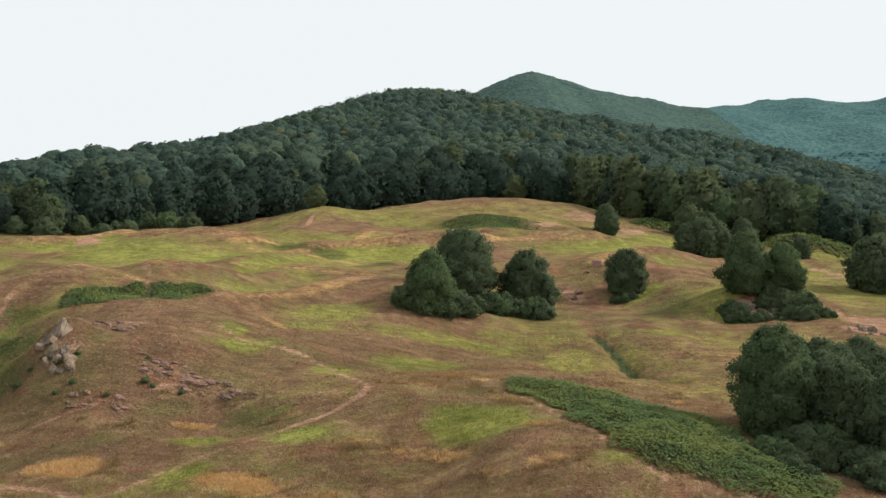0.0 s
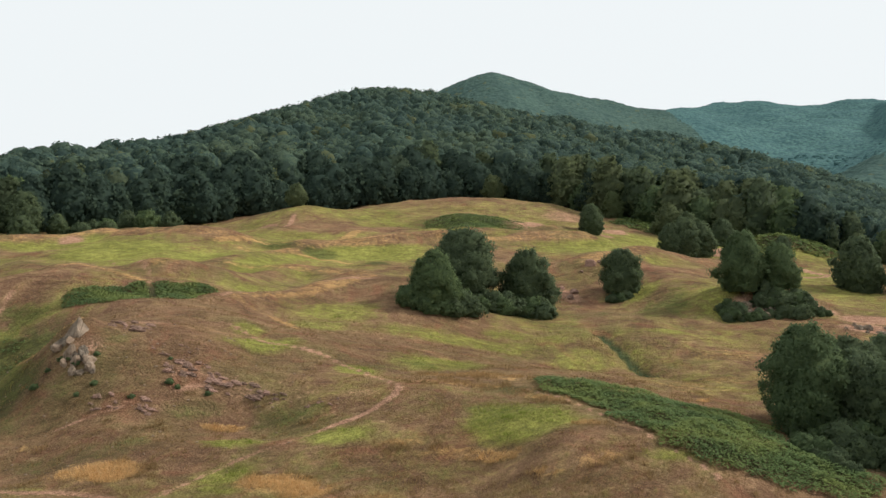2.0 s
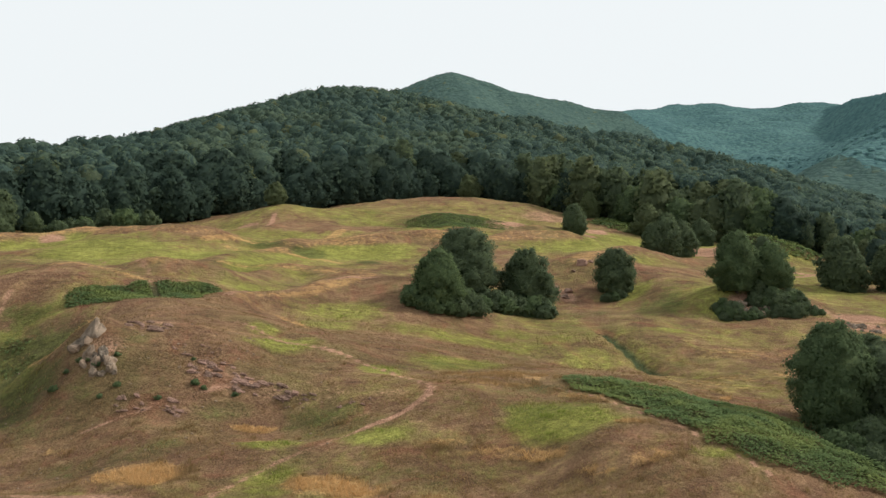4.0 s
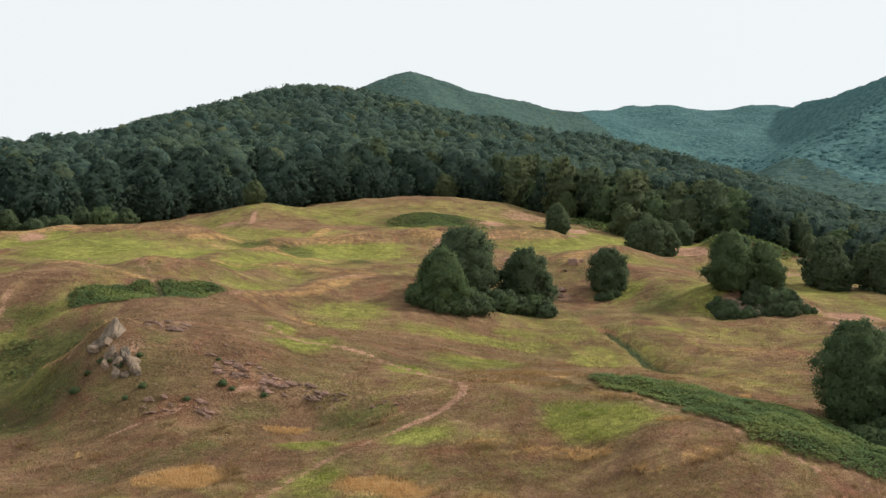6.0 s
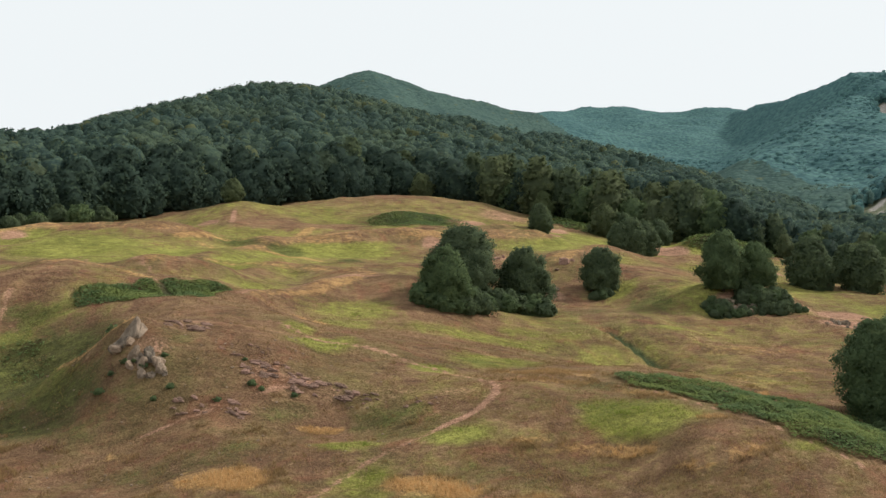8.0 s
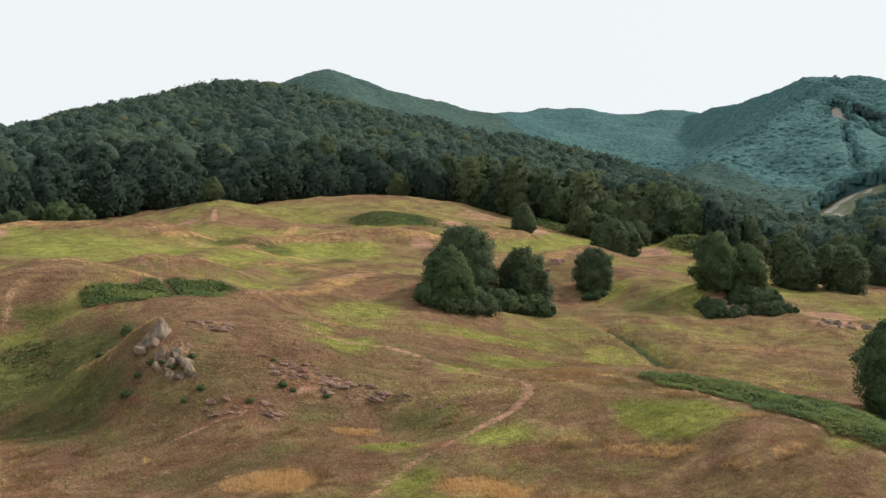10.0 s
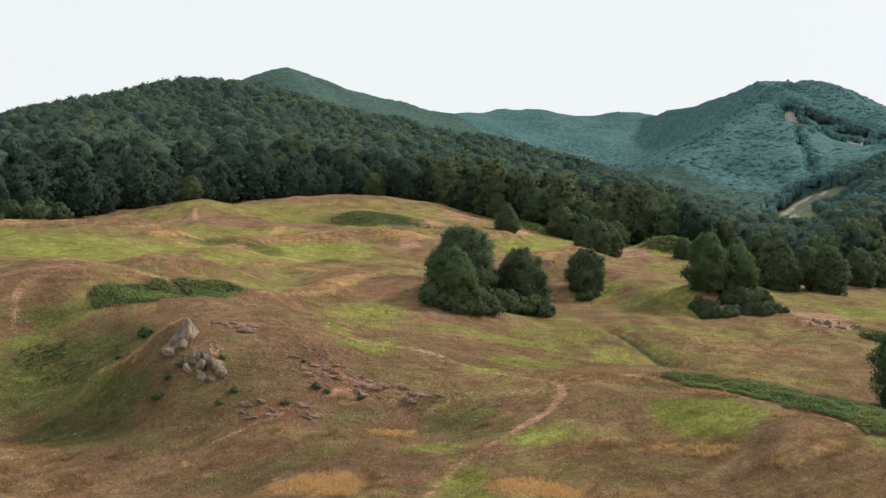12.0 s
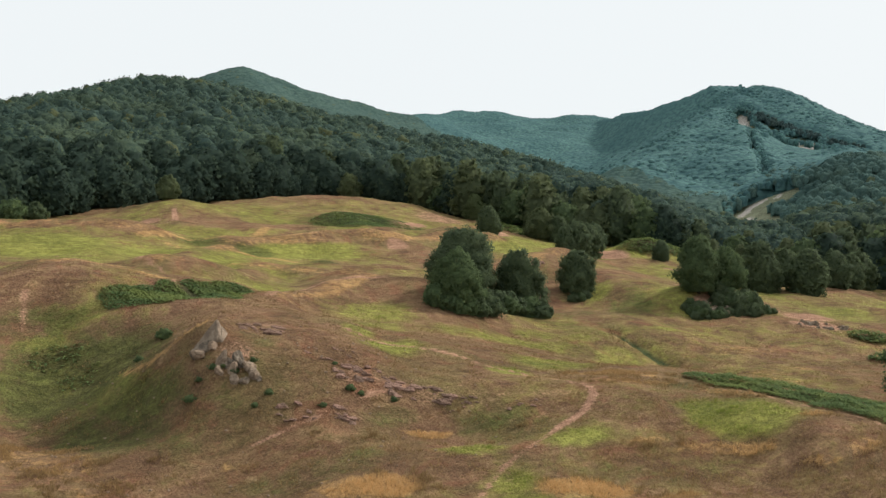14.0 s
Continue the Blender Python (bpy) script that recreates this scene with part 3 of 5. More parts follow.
def ground_bare(x, y):
    v = spread(x, y, EARTH)
    for line, wide, strong in ((TRAIL, 0.38, 1.0), (TRAIL_LOW, 0.33, 0.70), (TRAIL_UP, 0.45, 0.78), (TRAIL_CREST, 0.7, 0.72), (TRAIL_BRACKEN, 0.35, 0.7), (TRAIL_HILL, 0.8, 1.0),
                               (TRAIL_ROCKS, 0.2, 0.55), (TRAIL_LEDGE, 0.22, 0.9), (TRAIL_RIGHT, 0.9, 1.1), (TRAIL_FOOT, 0.16, 0.8), (TRAIL_BANK, 0.3, 0.7), (TRAIL_LEFT, 0.5, 0.75), (TRAIL_FAR, 0.7, 0.6), (SCAR, 0.4, 0.65), (ROAD, 3.6, 1.2), (ROAD_LOW, 4.5, 0.8), (RIDE, 7, 1.2), (RIDE_LOW, 2.5, 0.7), (QUARRY, 9, 1.2)):
        v = np.maximum(v, strong * along(x, y, line, wide))
    return v


def ground_litter_shade(x, y):
    v = np.clip((beyond_edge(x, y) + 3) / 5, 0, 1) * (1 - np.maximum.reduce([along(x, y, ROAD, 24), along(x, y, ROAD_LOW, 16), along(x, y, RIDE, 11), along(x, y, QUARRY, 15)]))
    v = np.maximum(v, 0.9 * np.clip(bracken_cover(x, y) - 0.3, 0, 1))
    # below the grove, tree shade goes into the colour along with the litter
    v = np.maximum(v, spread(x, y, [(31.5, 70.5, 6.0, 6.5, 0.3, 0.9), (37, 76, 7, 6, 0.3, 0.9)]))
    # dark line along the ditch, its shade put into the colour
    return np.maximum(v, 0.80 * along(x, y, DITCH, 0.85))


# a track and bare strips on the wooded slopes across the valley
ROAD = [(452, 603), (446, 613), (438, 620), (424, 612), (413, 604)]
ROAD_LOW = [(408, 592), (397, 570), (391, 549), (381, 534)]
RIDE = [(745, 1037), (733, 1016), (721, 991)]
RIDE_LOW = [(721, 991), (670, 922), (619, 853), (572, 784), (504, 690)]
QUARRY = [(742, 934), (744, 922), (750, 909)]
REGROWTH = [(640, 805), (690, 862), (738, 916)]
BELT = [(745, 1026), (752, 1003), (755, 975), (757, 947), (758, 919), (759, 902), (763, 879), (771, 856)]


def clearing(x, y, wider=0.0):
    """Where the woods across the valley stand back from the track, the ride and the bare strip."""
    x, y = np.asarray(x, float), np.asarray(y, float)
    strips = ((0, 0, ROAD, 8), (10, 14, ROAD, 11), (19, 27, ROAD, 10), (0, 0, ROAD_LOW, 12), (12, 17, ROAD_LOW, 12), (0, 0, RIDE, 8), (9, 12, RIDE, 8), (0, 0, RIDE_LOW, 2.6 - 0.7 * wider),
              (0, 0, QUARRY, 9), (9, 12, QUARRY, 10), (19, 25, QUARRY, 10), (29, 38, QUARRY, 10), (38, 50, QUARRY, 8))
    return np.maximum.reduce([along(x + dx, y + dy, line, wide + wider) for dx, dy, line, wide in strips]) > 0.5


def young_wood(x, y):
    """Where the wood in the valley is young and low."""
    return along(np.asarray(x, float), np.asarray(y, float), [(84, 176), (120, 222), (200, 320), (330, 480)], 17) + 1.0 * along(np.asarray(x, float) + 34, np.asarray(y, float) + 42, ROAD, 26)


s = np.linspace(-1, 1, 390)
cols = 0.45 * s + 0.55 * s ** 3
rows_y = [-260.0]
while rows_y[-1] < 4200:
    y0 = rows_y[-1]
    rows_y.append(y0 + (10 if y0 < 48 else max(0.42, 0.42 + (y0 - 75) * 0.0042) if y0 < 330 else 2.5 + (y0 - 330) * 0.028))
gy = np.array(rows_y)
half = 260 + 0.9 * np.maximum(gy, 0)
gx = cols[None, :] * half[:, None] + 0.12 * np.maximum(gy, 0)[:, None]
gyy = np.repeat(gy[:, None], len(cols), 1)
gz = height(gx, gyy)
nr, nc = gx.shape
idx = np.arange(nr * nc).reshape(nr, nc)
quads = np.stack([idx[:-1, :-1], idx[:-1, 1:], idx[1:, 1:], idx[1:, :-1]], -1).reshape(-1, 4)
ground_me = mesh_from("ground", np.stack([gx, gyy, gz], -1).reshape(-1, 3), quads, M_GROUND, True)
for key, field in (("green", ground_green), ("dry", ground_dry), ("bare", ground_bare), ("lush_shade", ground_lush_shade), ("litter_shade", ground_litter_shade)):
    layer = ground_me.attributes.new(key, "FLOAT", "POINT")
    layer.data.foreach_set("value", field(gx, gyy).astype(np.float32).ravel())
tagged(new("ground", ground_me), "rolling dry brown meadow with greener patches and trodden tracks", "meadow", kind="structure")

# ---- trees ----
def ball(level):
    bm = bmesh.new()
    bmesh.ops.create_icosphere(bm, subdivisions=level, radius=1)
    v = np.array([p.co[:] for p in bm.verts])
    f = np.array([[p.index for p in q.verts] for q in bm.faces])
    bm.free()
    return v, f


BALL1, BALL2, BALL3 = ball(1), ball(2), ball(3)
GEM = (np.array([(0, 0, 1), (0, 0, -1), (1, 0, 0), (0, 1, 0), (-1, 0, 0), (0, -1, 0)], float), np.array([(0, 2, 3), (0, 3, 4), (0, 4, 5), (0, 5, 2), (1, 3, 2), (1, 4, 3), (1, 5, 4), (1, 2, 5)]))


def unit(v):
    return v / np.maximum(np.linalg.norm(v, axis=-1, keepdims=True), 1e-9)


def outline(h, pointed):
    """The half width of a crown at a share of its height, widest at a third."""
    up = np.clip(1 - np.clip((h - 0.33) / 0.67, 0, 1) ** (2.3 - pointed), 0, 1) ** 0.62
    down = np.sqrt(np.clip(1 - (np.clip(0.33 - h, 0, 1) / 0.52) ** 2, 0, 1))
    return np.where(h > 0.33, up, down)


def crown_arrays(rng, tall, wide, low, leaves, leaf, lumps, pointed=0.5, bough=1.0, uneven=1.0, core=None):
    """A crown of leaf clumps on many small boughs round a dense core, with an uneven outline; faces as triangles."""
    grid = np.linspace(0.02, 0.97, 60)
    chance = outline(grid, pointed) + 0.12
    share = np.cumsum(chance) / chance.sum()
    h = np.interp(rng.permutation((np.arange(lumps) + rng.uniform(0, 1, lumps)) / lumps), share, grid)
    turn = 2.39996 * np.arange(lumps) + rng.uniform(-0.4, 0.4, lumps)
    tides = rng.uniform(0, 6.28, 4)

    def reach(a, f):
        """How far a crown bulges out or falls back at a turn and a share of its height."""
        return 1 + uneven * (0.10 * np.sin(2 * a + tides[0] + 3 * f) + 0.09 * np.sin(3 * a + tides[1] - 8 * f) + 0.06 * np.sin(5 * a + tides[2] + 13 * f) + 0.05 * np.sin(tides[3] + 21 * f))

    size = rng.uniform(0.055, 0.145, lumps) * bough * wide * (0.55 + 0.45 * outline(h, pointed))
    out = np.maximum(outline(h, pointed) * reach(turn, h) * wide / 2 * rng.uniform(0.84, 1.16, lumps) - 0.75 * size, 0)
    centre = np.stack([out * np.cos(turn), out * np.sin(turn), low + (tall - low) * h], 1)
    centre[:, 2] = np.clip(centre[:, 2], low + 0.3 * size, tall - 0.8 * size)
    pick = rng.choice(lumps, leaves * 2, p=size ** 2 / (size ** 2).sum())
    outward = unit(centre * np.array([1, 1, 0]) + np.array([0, 0, 1e-3]))
    way = unit(rng.normal(size=(leaves * 2, 3)) + 0.8 * outward[pick] + np.array([0, 0, 0.35]))
    place = centre[pick] + way * (size[pick] * np.where(rng.uniform(0, 1, leaves * 2) < 0.12, rng.uniform(1.15, 1.6, leaves * 2), rng.uniform(0.70, 1.2, leaves * 2)))[:, None]
    gap = np.linalg.norm(place[:, None, :] - centre[None], axis=2) / size[None]
    gap[np.arange(len(pick)), pick] = 9
    keep = np.where((gap.min(1) > 0.80) & (place[:, 2] > 0.1))[0][:leaves]
    place, way = place[keep], way[keep]
    # leaves between the boughs, so that the crown closes
    fill = int(0.75 * len(keep))
    place, way = place[:len(keep) - fill // 2], way[:len(keep) - fill // 2]
    fh, fa = np.interp(rng.uniform(0, 1, fill), share, grid), rng.uniform(0, 2 * np.pi, fill)
    fr = outline(fh, pointed) * reach(fa, fh) * wide / 2 * (1 - 0.30 * rng.uniform(0, 1, fill) ** 1.6) * rng.uniform(0.95, 1.06, fill)
    between = np.stack([fr * np.cos(fa), fr * np.sin(fa), low + (tall - low) * fh], 1)
    place = np.concatenate([place, between])
    way = np.concatenate([way, unit(np.stack([np.cos(fa), np.sin(fa), 1.6 * (fh - 0.3)], 1) + 0.3 * rng.normal(size=(fill, 3)))])
    k = len(place)
    axis = np.array([0, 0, low + 0.35 * (tall - low)])
    lean = unit((place - axis) / np.array([wide / 2, wide / 2, 0.6 * (tall - low)]))
    normal = unit(0.65 * way + 0.55 * lean + 0.55 * rng.normal(size=(k, 3)))
    side = unit(np.cross(normal, rng.normal(size=(k, 3))))
    other = np.cross(normal, side)
    r = (leaf * rng.uniform(0.5, 1.25, k))[:, None]
    corners = np.stack([place - r * side, place + 0.6 * r * other + 0.15 * r * normal, place + r * side, place - 0.6 * r * other - 0.15 * r * normal], 1).reshape(-1, 3)
    q = np.arange(k)[:, None] * 4
    faces = [np.concatenate([q + [0, 2, 1], q + [0, 3, 2]])]
    verts, total = [corners], len(corners)
    soft = [np.repeat(unit(0.45 * way + 0.5 * lean + 0.7 * normal), 4, 0)]
    bv, bf = core or BALL1
    for c, s_ in zip(centre, size):
        verts.append(c + bv * ((0.86 if core else 0.80) + 0.12 * rng.normal(size=(len(bv), 1))) * s_)
        soft.append(unit(0.6 * bv + 0.7 * unit((verts[-1] - axis) / np.array([wide / 2, wide / 2, 0.6 * (tall - low)]))))
        faces.append(bf + total)
        total += len(bv)
    ring, up = np.linspace(0, 2 * np.pi, 12, endpoint=False), np.linspace(0.0, 0.95, 9)
    rad = outline(up, pointed)[:, None] * reach(ring[None], up[:, None]) * wide * 0.36 * (1 + 0.06 * rng.normal(size=(9, 12)))
    verts.append(np.stack([rad * np.cos(ring), rad * np.sin(ring), np.repeat((low + (tall - low) * up)[:, None], 12, 1)], -1).reshape(-1, 3))
    i, j = np.meshgrid(np.arange(8), np.arange(12), indexing="ij")
    a_, b_, c_, d_ = (total + p.ravel() for p in (i * 12 + j, i * 12 + (j + 1) % 12, (i + 1) * 12 + (j + 1) % 12, (i + 1) * 12 + j))
    faces += [np.stack([a_, b_, c_], 1), np.stack([a_, c_, d_], 1)]
    soft.append(unit(verts[-1] - axis))
    return np.concatenate(verts), np.concatenate(faces), np.concatenate(soft)


def crown_mesh(name, arrays, material):
    """A crown whose leaves are shaded softly, as parts of a rounded mass."""
    verts, faces, soft = arrays
    me = mesh_from(name, verts, faces, material, True)
    me.normals_split_custom_set_from_vertices(soft.tolist())
    return me


def trunk_arrays(rng, tall, radius, limbs=6, wide=4.0):
    """A tapered, slightly bent trunk with limbs that reach into the crown."""
    verts, faces, total = [], [], 0

    def tube(points, radii, sides=7):
        nonlocal total
        ring = np.linspace(0, 2 * np.pi, sides, endpoint=False)
        for p, r in zip(points, radii):
            verts.append(p + r * np.stack([np.cos(ring), np.sin(ring), 0 * ring], 1))
        for i in range(len(points) - 1):
            a = total + i * sides + np.arange(sides)
            b = total + i * sides + (np.arange(sides) + 1) % sides
            faces.append(np.stack([a, b, b + sides], 1))
            faces.append(np.stack([a, b + sides, a + sides], 1))
        total += len(points) * sides
    f = np.linspace(0, 1, 6)
    bend = np.stack([0.25 * np.sin(3 * f + rng.uniform(0, 6)) * f, 0.25 * np.sin(2.3 * f + rng.uniform(0, 6)) * f, f * tall * 0.85 - 0.4 * (f < 0.01)], 1)
    tube(bend, radius * (1.15 - f * 0.95))
    for i in range(limbs):
        a, z = rng.uniform(0, 2 * np.pi), tall * rng.uniform(0.2, 0.65)
        f3 = np.linspace(0, 1, 4)
        reach = wide * rng.uniform(0.25, 0.4)
        tube(np.stack([np.cos(a) * reach * f3, np.sin(a) * reach * f3, z + tall * 0.16 * f3], 1), radius * (0.45 - 0.35 * f3), 5)
    return np.concatenate(verts), np.concatenate(faces)


def tree(name, rng, tall, wide, low, leaves, leaf, lumps, material, label, category="tree", pointed=0.5, group="", limbs=6, core=GEM):
    root = tagged(new(name), label, category, group)
    part("trunk", mesh_from("trunk", *trunk_arrays(rng, tall, 0.028 * tall, limbs, wide), M_BARK, True), root, "grey-brown bark")
    part("crown", crown_mesh("crown", crown_arrays(rng, tall, wide, low, leaves, leaf, lumps, pointed, core=core), material), root)
    return root


def stand(root, x, y, scale=1.0, turn=0.0, sink=0.15):
    root.matrix_basis = Matrix.LocRotScale((x, y, float(height(x, y)) - sink), Euler((0, 0, turn)), (scale, scale, scale))
    return root


def stand_copy(root, x, y, scale, turn, sink=0.15):
    c = copy_thing(root, Matrix.Identity(4))
    return stand(c, x, y, scale, turn, sink)

# ---- single trees and groups on the meadow ----
rng = np.random.default_rng(5)
CLUMP = "tree group in the middle of the meadow"
stand(tree("broadleaf_tree", rng, 10.4, 9.2, 0.2, 12500, 0.17, 170, M_LEAF_DARK, "tall dark green broadleaved tree with a pointed crown", "tree", 0.60, CLUMP), 2.5, 131.5)
stand(tree("broadleaf_tree", rng, 7.7, 7.0, 0.0, 9500, 0.15, 140, M_LEAF, "smaller lighter green tree standing in dense bushes", "tree", 1.0, CLUMP), -1.8, 122.4)
stand(tree("broadleaf_tree", rng, 9.3, 7.4, 0.2, 9500, 0.17, 130, M_LEAF_DARK, "dark green tree with a rounded cone of a crown", "tree", 0.60, CLUMP), 11.9, 133.6)
stand(tree("broadleaf_tree", rng, 7.4, 6.4, 0.1, 6800, 0.16, 100, M_LEAF_DARK, "single dark green tree on a grassy slope", "tree", 0.5), 29.2, 147.6)
stand(tree("broadleaf_tree", rng, 9.5, 6.6, 0.3, 8200, 0.16, 110, M_LEAF, "tall tree with an open crown on a stony bank", "tree", 0.7, "tree pair on the stony bank"), 44.0, 134.6)
stand(tree("broadleaf_tree", rng, 7.2, 5.8, 0.2, 6600, 0.16, 90, M_LEAF, "tree with a rounded crown on a stony bank", "tree", 0.35, "tree pair on the stony bank"), 49.4, 134.8)
GROVE = "dark grove beside the bracken"
for x, y, tall, wide, n, mat_ in ((26.6, 74.8, 9.2, 6.2, 12000, M_LEAF), (31.6, 77.6, 7.8, 5.8, 8000, M_LEAF_DARK), (35.8, 79.5, 7.8, 6.0, 6500, M_LEAF_DARK), (31.8, 71.8, 6.6, 5.0, 7000, M_LEAF_DARK),
                                  (36.5, 73.0, 7.6, 6.0, 6000, M_LEAF_DARK), (33.6, 68.4, 7.2, 5.4, 7000, M_LEAF_DARK), (30.6, 74.4, 7.4, 5.4, 7500, M_LEAF_DARK), (41.5, 77.0, 8.0, 6.4, 3500, M_LEAF_DARK)):
    stand(tree("broadleaf_tree", rng, tall, wide, 0.3, n, 0.14, 120, mat_, "dense dark green broadleaved tree at the edge of the bracken", "tree", 0.45, GROVE), x, y)
# trees between the meadow and the wood
young = tree("broadleaf_tree", rng, 8.0, 6.4, -0.5, 3000, 0.26, 60, M_LEAF_DARK, "round dark tree standing before the wood", "tree", 0.25, "scattered trees before the wood")
stand(young, 54.5, 196.0, 1.12, 0.4)
for x, y, size, turn in ((52.3, 253.0, 0.95, 1.0), (58.2, 198.0, 1.05, 2.2), (51.4, 194.8, 0.85, 3.0), (35.8, 202.6, 0.86, 3.7), (71.8, 155.0, 1.22, 4.0), (80.7, 152.2, 1.12, 5.0), (97, 163, 1.0, 0.6), (87.5, 166.5, 1.0, 1.6),
                         (104, 166, 0.95, 2.9), (110, 170, 1.1, 2.0), (92, 171, 0.9, 3.3), (74.6, 192.7, 0.62, 0.2), (116, 160, 1.0, 4.4), (-89, 208, 1.25, 1.2), (64, 224, 0.9, 2.5), (70, 216, 0.9, 1.5)):
    stand_copy(young, x, y, size, turn)


olive = tree("broadleaf_tree", rng, 7.0, 5.6, 0.2, 2600, 0.26, 40, M_LEAF_OLIVE, "pale olive-green tree standing before the dark wood", "tree", 0.45, "scattered trees before the wood")
stand(olive, -32.2, 234.0, 0.86, 3.5)
for x, y, size, turn in ((21.9, 277.0, 1.22, 0.9), (60, 226, 1.25, 2.5)):
    stand_copy(olive, x, y, size, turn)


def shrub(rng, tall, wide, leaves, leaf, lumps, material):
    return crown_mesh("shrub", crown_arrays(rng, tall, wide, 0.0, leaves, leaf, lumps, rng.uniform(0.3, 1.0), 1.0, 1.6, GEM), material)


shrub_meshes = [shrub(rng, rng.uniform(2.2, 3.4), rng.uniform(2.6, 3.6), 720, 0.21, 36, M_LEAF if i % 3 == 0 else M_LEAF_DARK) for i in range(6)]
near_shrubs = [shrub(rng, 2.2, 3.0, 1700, 0.14, 50, M_LEAF_DARK if i else M_LEAF) for i in range(3)]
small_shrub = shrub(rng, 0.8, 1.3, 260, 0.11, 16, M_LEAF)
UNDER = "dense green bush in the thicket at the foot of trees"
# thickets: x, y, half length, half width, bushes, size
for cx, cy, rx, ry, many, low, high in ((-2.2, 121.4, 3.5, 1.6, 17, 0.7, 1.1), (1.6, 123.6, 2.2, 1.6, 7, 0.7, 1.05), (6.2, 128.4, 2.6, 2.0, 10, 0.7, 1.1), (12.2, 130.6, 3.0, 1.6, 13, 0.75, 1.1), (28.4, 145.2, 1.7, 0.8, 7, 0.4, 0.7),
                                        (41.0, 131.2, 1.7, 1.7, 11, 0.35, 0.8), (43.6, 129.4, 2.2, 0.6, 8, 0.3, 0.55), (47.2, 132.4, 2.0, 1.2, 7, 0.6, 0.9), (50.0, 131.0, 2.8, 1.9, 16, 0.55, 0.95), (53.4, 130.6, 1.6, 1.0, 6, 0.3, 0.55), (47.0, 129.6, 2.0, 0.6, 6, 0.3, 0.55), (25.0, 69.0, 1.2, 5.0, 13, 0.45, 0.8), (28.6, 70.2, 2.2, 3.4, 10, 0.8, 1.3), (31.6, 66.4, 2.2, 2.4, 8, 0.7, 1.1),
                                        (-76, 210, 20, 5.0, 11, 1.0, 1.6)):
    for i in range(many):
        a = 2.39996 * i + rng.uniform(-0.3, 0.3)
        f = math.sqrt((i + 0.5) / many)
        y = cy + ry * f * math.sin(a)
        if cx == -76:
            y += 0.35 * rx * f * math.cos(a)
        tagged(stand(new("bush", near_shrubs[i % 3] if cy < 80 else shrub_meshes[int(rng.integers(6))]), cx + rx * f * math.cos(a), y, rng.uniform(low, high), rng.uniform(0, 6.28), 0.25), UNDER, "bush", "bushes under the trees")
for x, y, size in ((-39.3, 99.2, 1.2), (-41.6, 96.4, 0.7), (-38.2, 83.6, 0.7), (-33.2, 84.6, 0.5), (-26.6, 84.2, 0.4), (-34.7, 83.9, 0.55), (-35.6, 84.6, 0.5), (-36.3, 84.8, 0.6), (-32.4, 81.6, 0.6), (-33.6, 80.8, 0.5), (-28.6, 79.4, 0.5), (-26.0, 81.4, 0.65), (-25.2, 81.0, 0.5), (-22.6, 80.6, 0.5), (-37.4, 84.6, 0.5)):
    tagged(stand(new("bush", small_shrub), x, y, size, 3 * x), "small dark bush on the open slope", "bush", "small bushes on the slope")



# ---- the wood: single trees along its edge, then its roof hill by hill ----
rng = np.random.default_rng(11)
kinds = []
for k in range(7):
    tall, wide = rng.uniform(12, 17), rng.uniform(8.5, 11.5)
    kinds.append(tree("forest_tree", rng, tall, wide, 0.0 if k < 4 else 0.8, 820, 0.54, 38, (M_LEAF_FAR, M_LEAF_FAR, M_LEAF_FAR, M_LEAF_FAR, M_LEAF, M_LEAF_DARK, M_LEAF_OLIVE)[k], "tall broadleaved tree at the edge of the dark green wood", "tree", rng.uniform(0.3, 0.6), "trees along the edge of the wood", 1, GEM))
spots, tries = [], 0
while len(spots) < 300 and tries < 40000:
    tries += 1
    x = rng.uniform(-150, 190)
    y = float(np.interp(x, [e[0] for e in EDGE], [e[1] for e in EDGE])) + 26 * rng.uniform(0, 1) ** 1.3
    if all((x - p) ** 2 + (y - q) ** 2 > 4.6 ** 2 for p, q in spots) and not clearing(x, y):
        spots.append((x, y))
for i, (x, y) in enumerate(spots):
    size, turn = rng.uniform(0.6, 1.2) * (1 - 0.45 * min(1, float(young_wood(x, y)))), rng.uniform(0, 6.28)
    if i < len(kinds):
        stand(kinds[i], x, y, size, turn)
    else:
        # right of x 40 lighter leaf colours stand in for haze over the trees
        stand_copy(kinds[i % 4 if x < 40 and i % 15 else 3 + i % 4], x, y, size, turn)


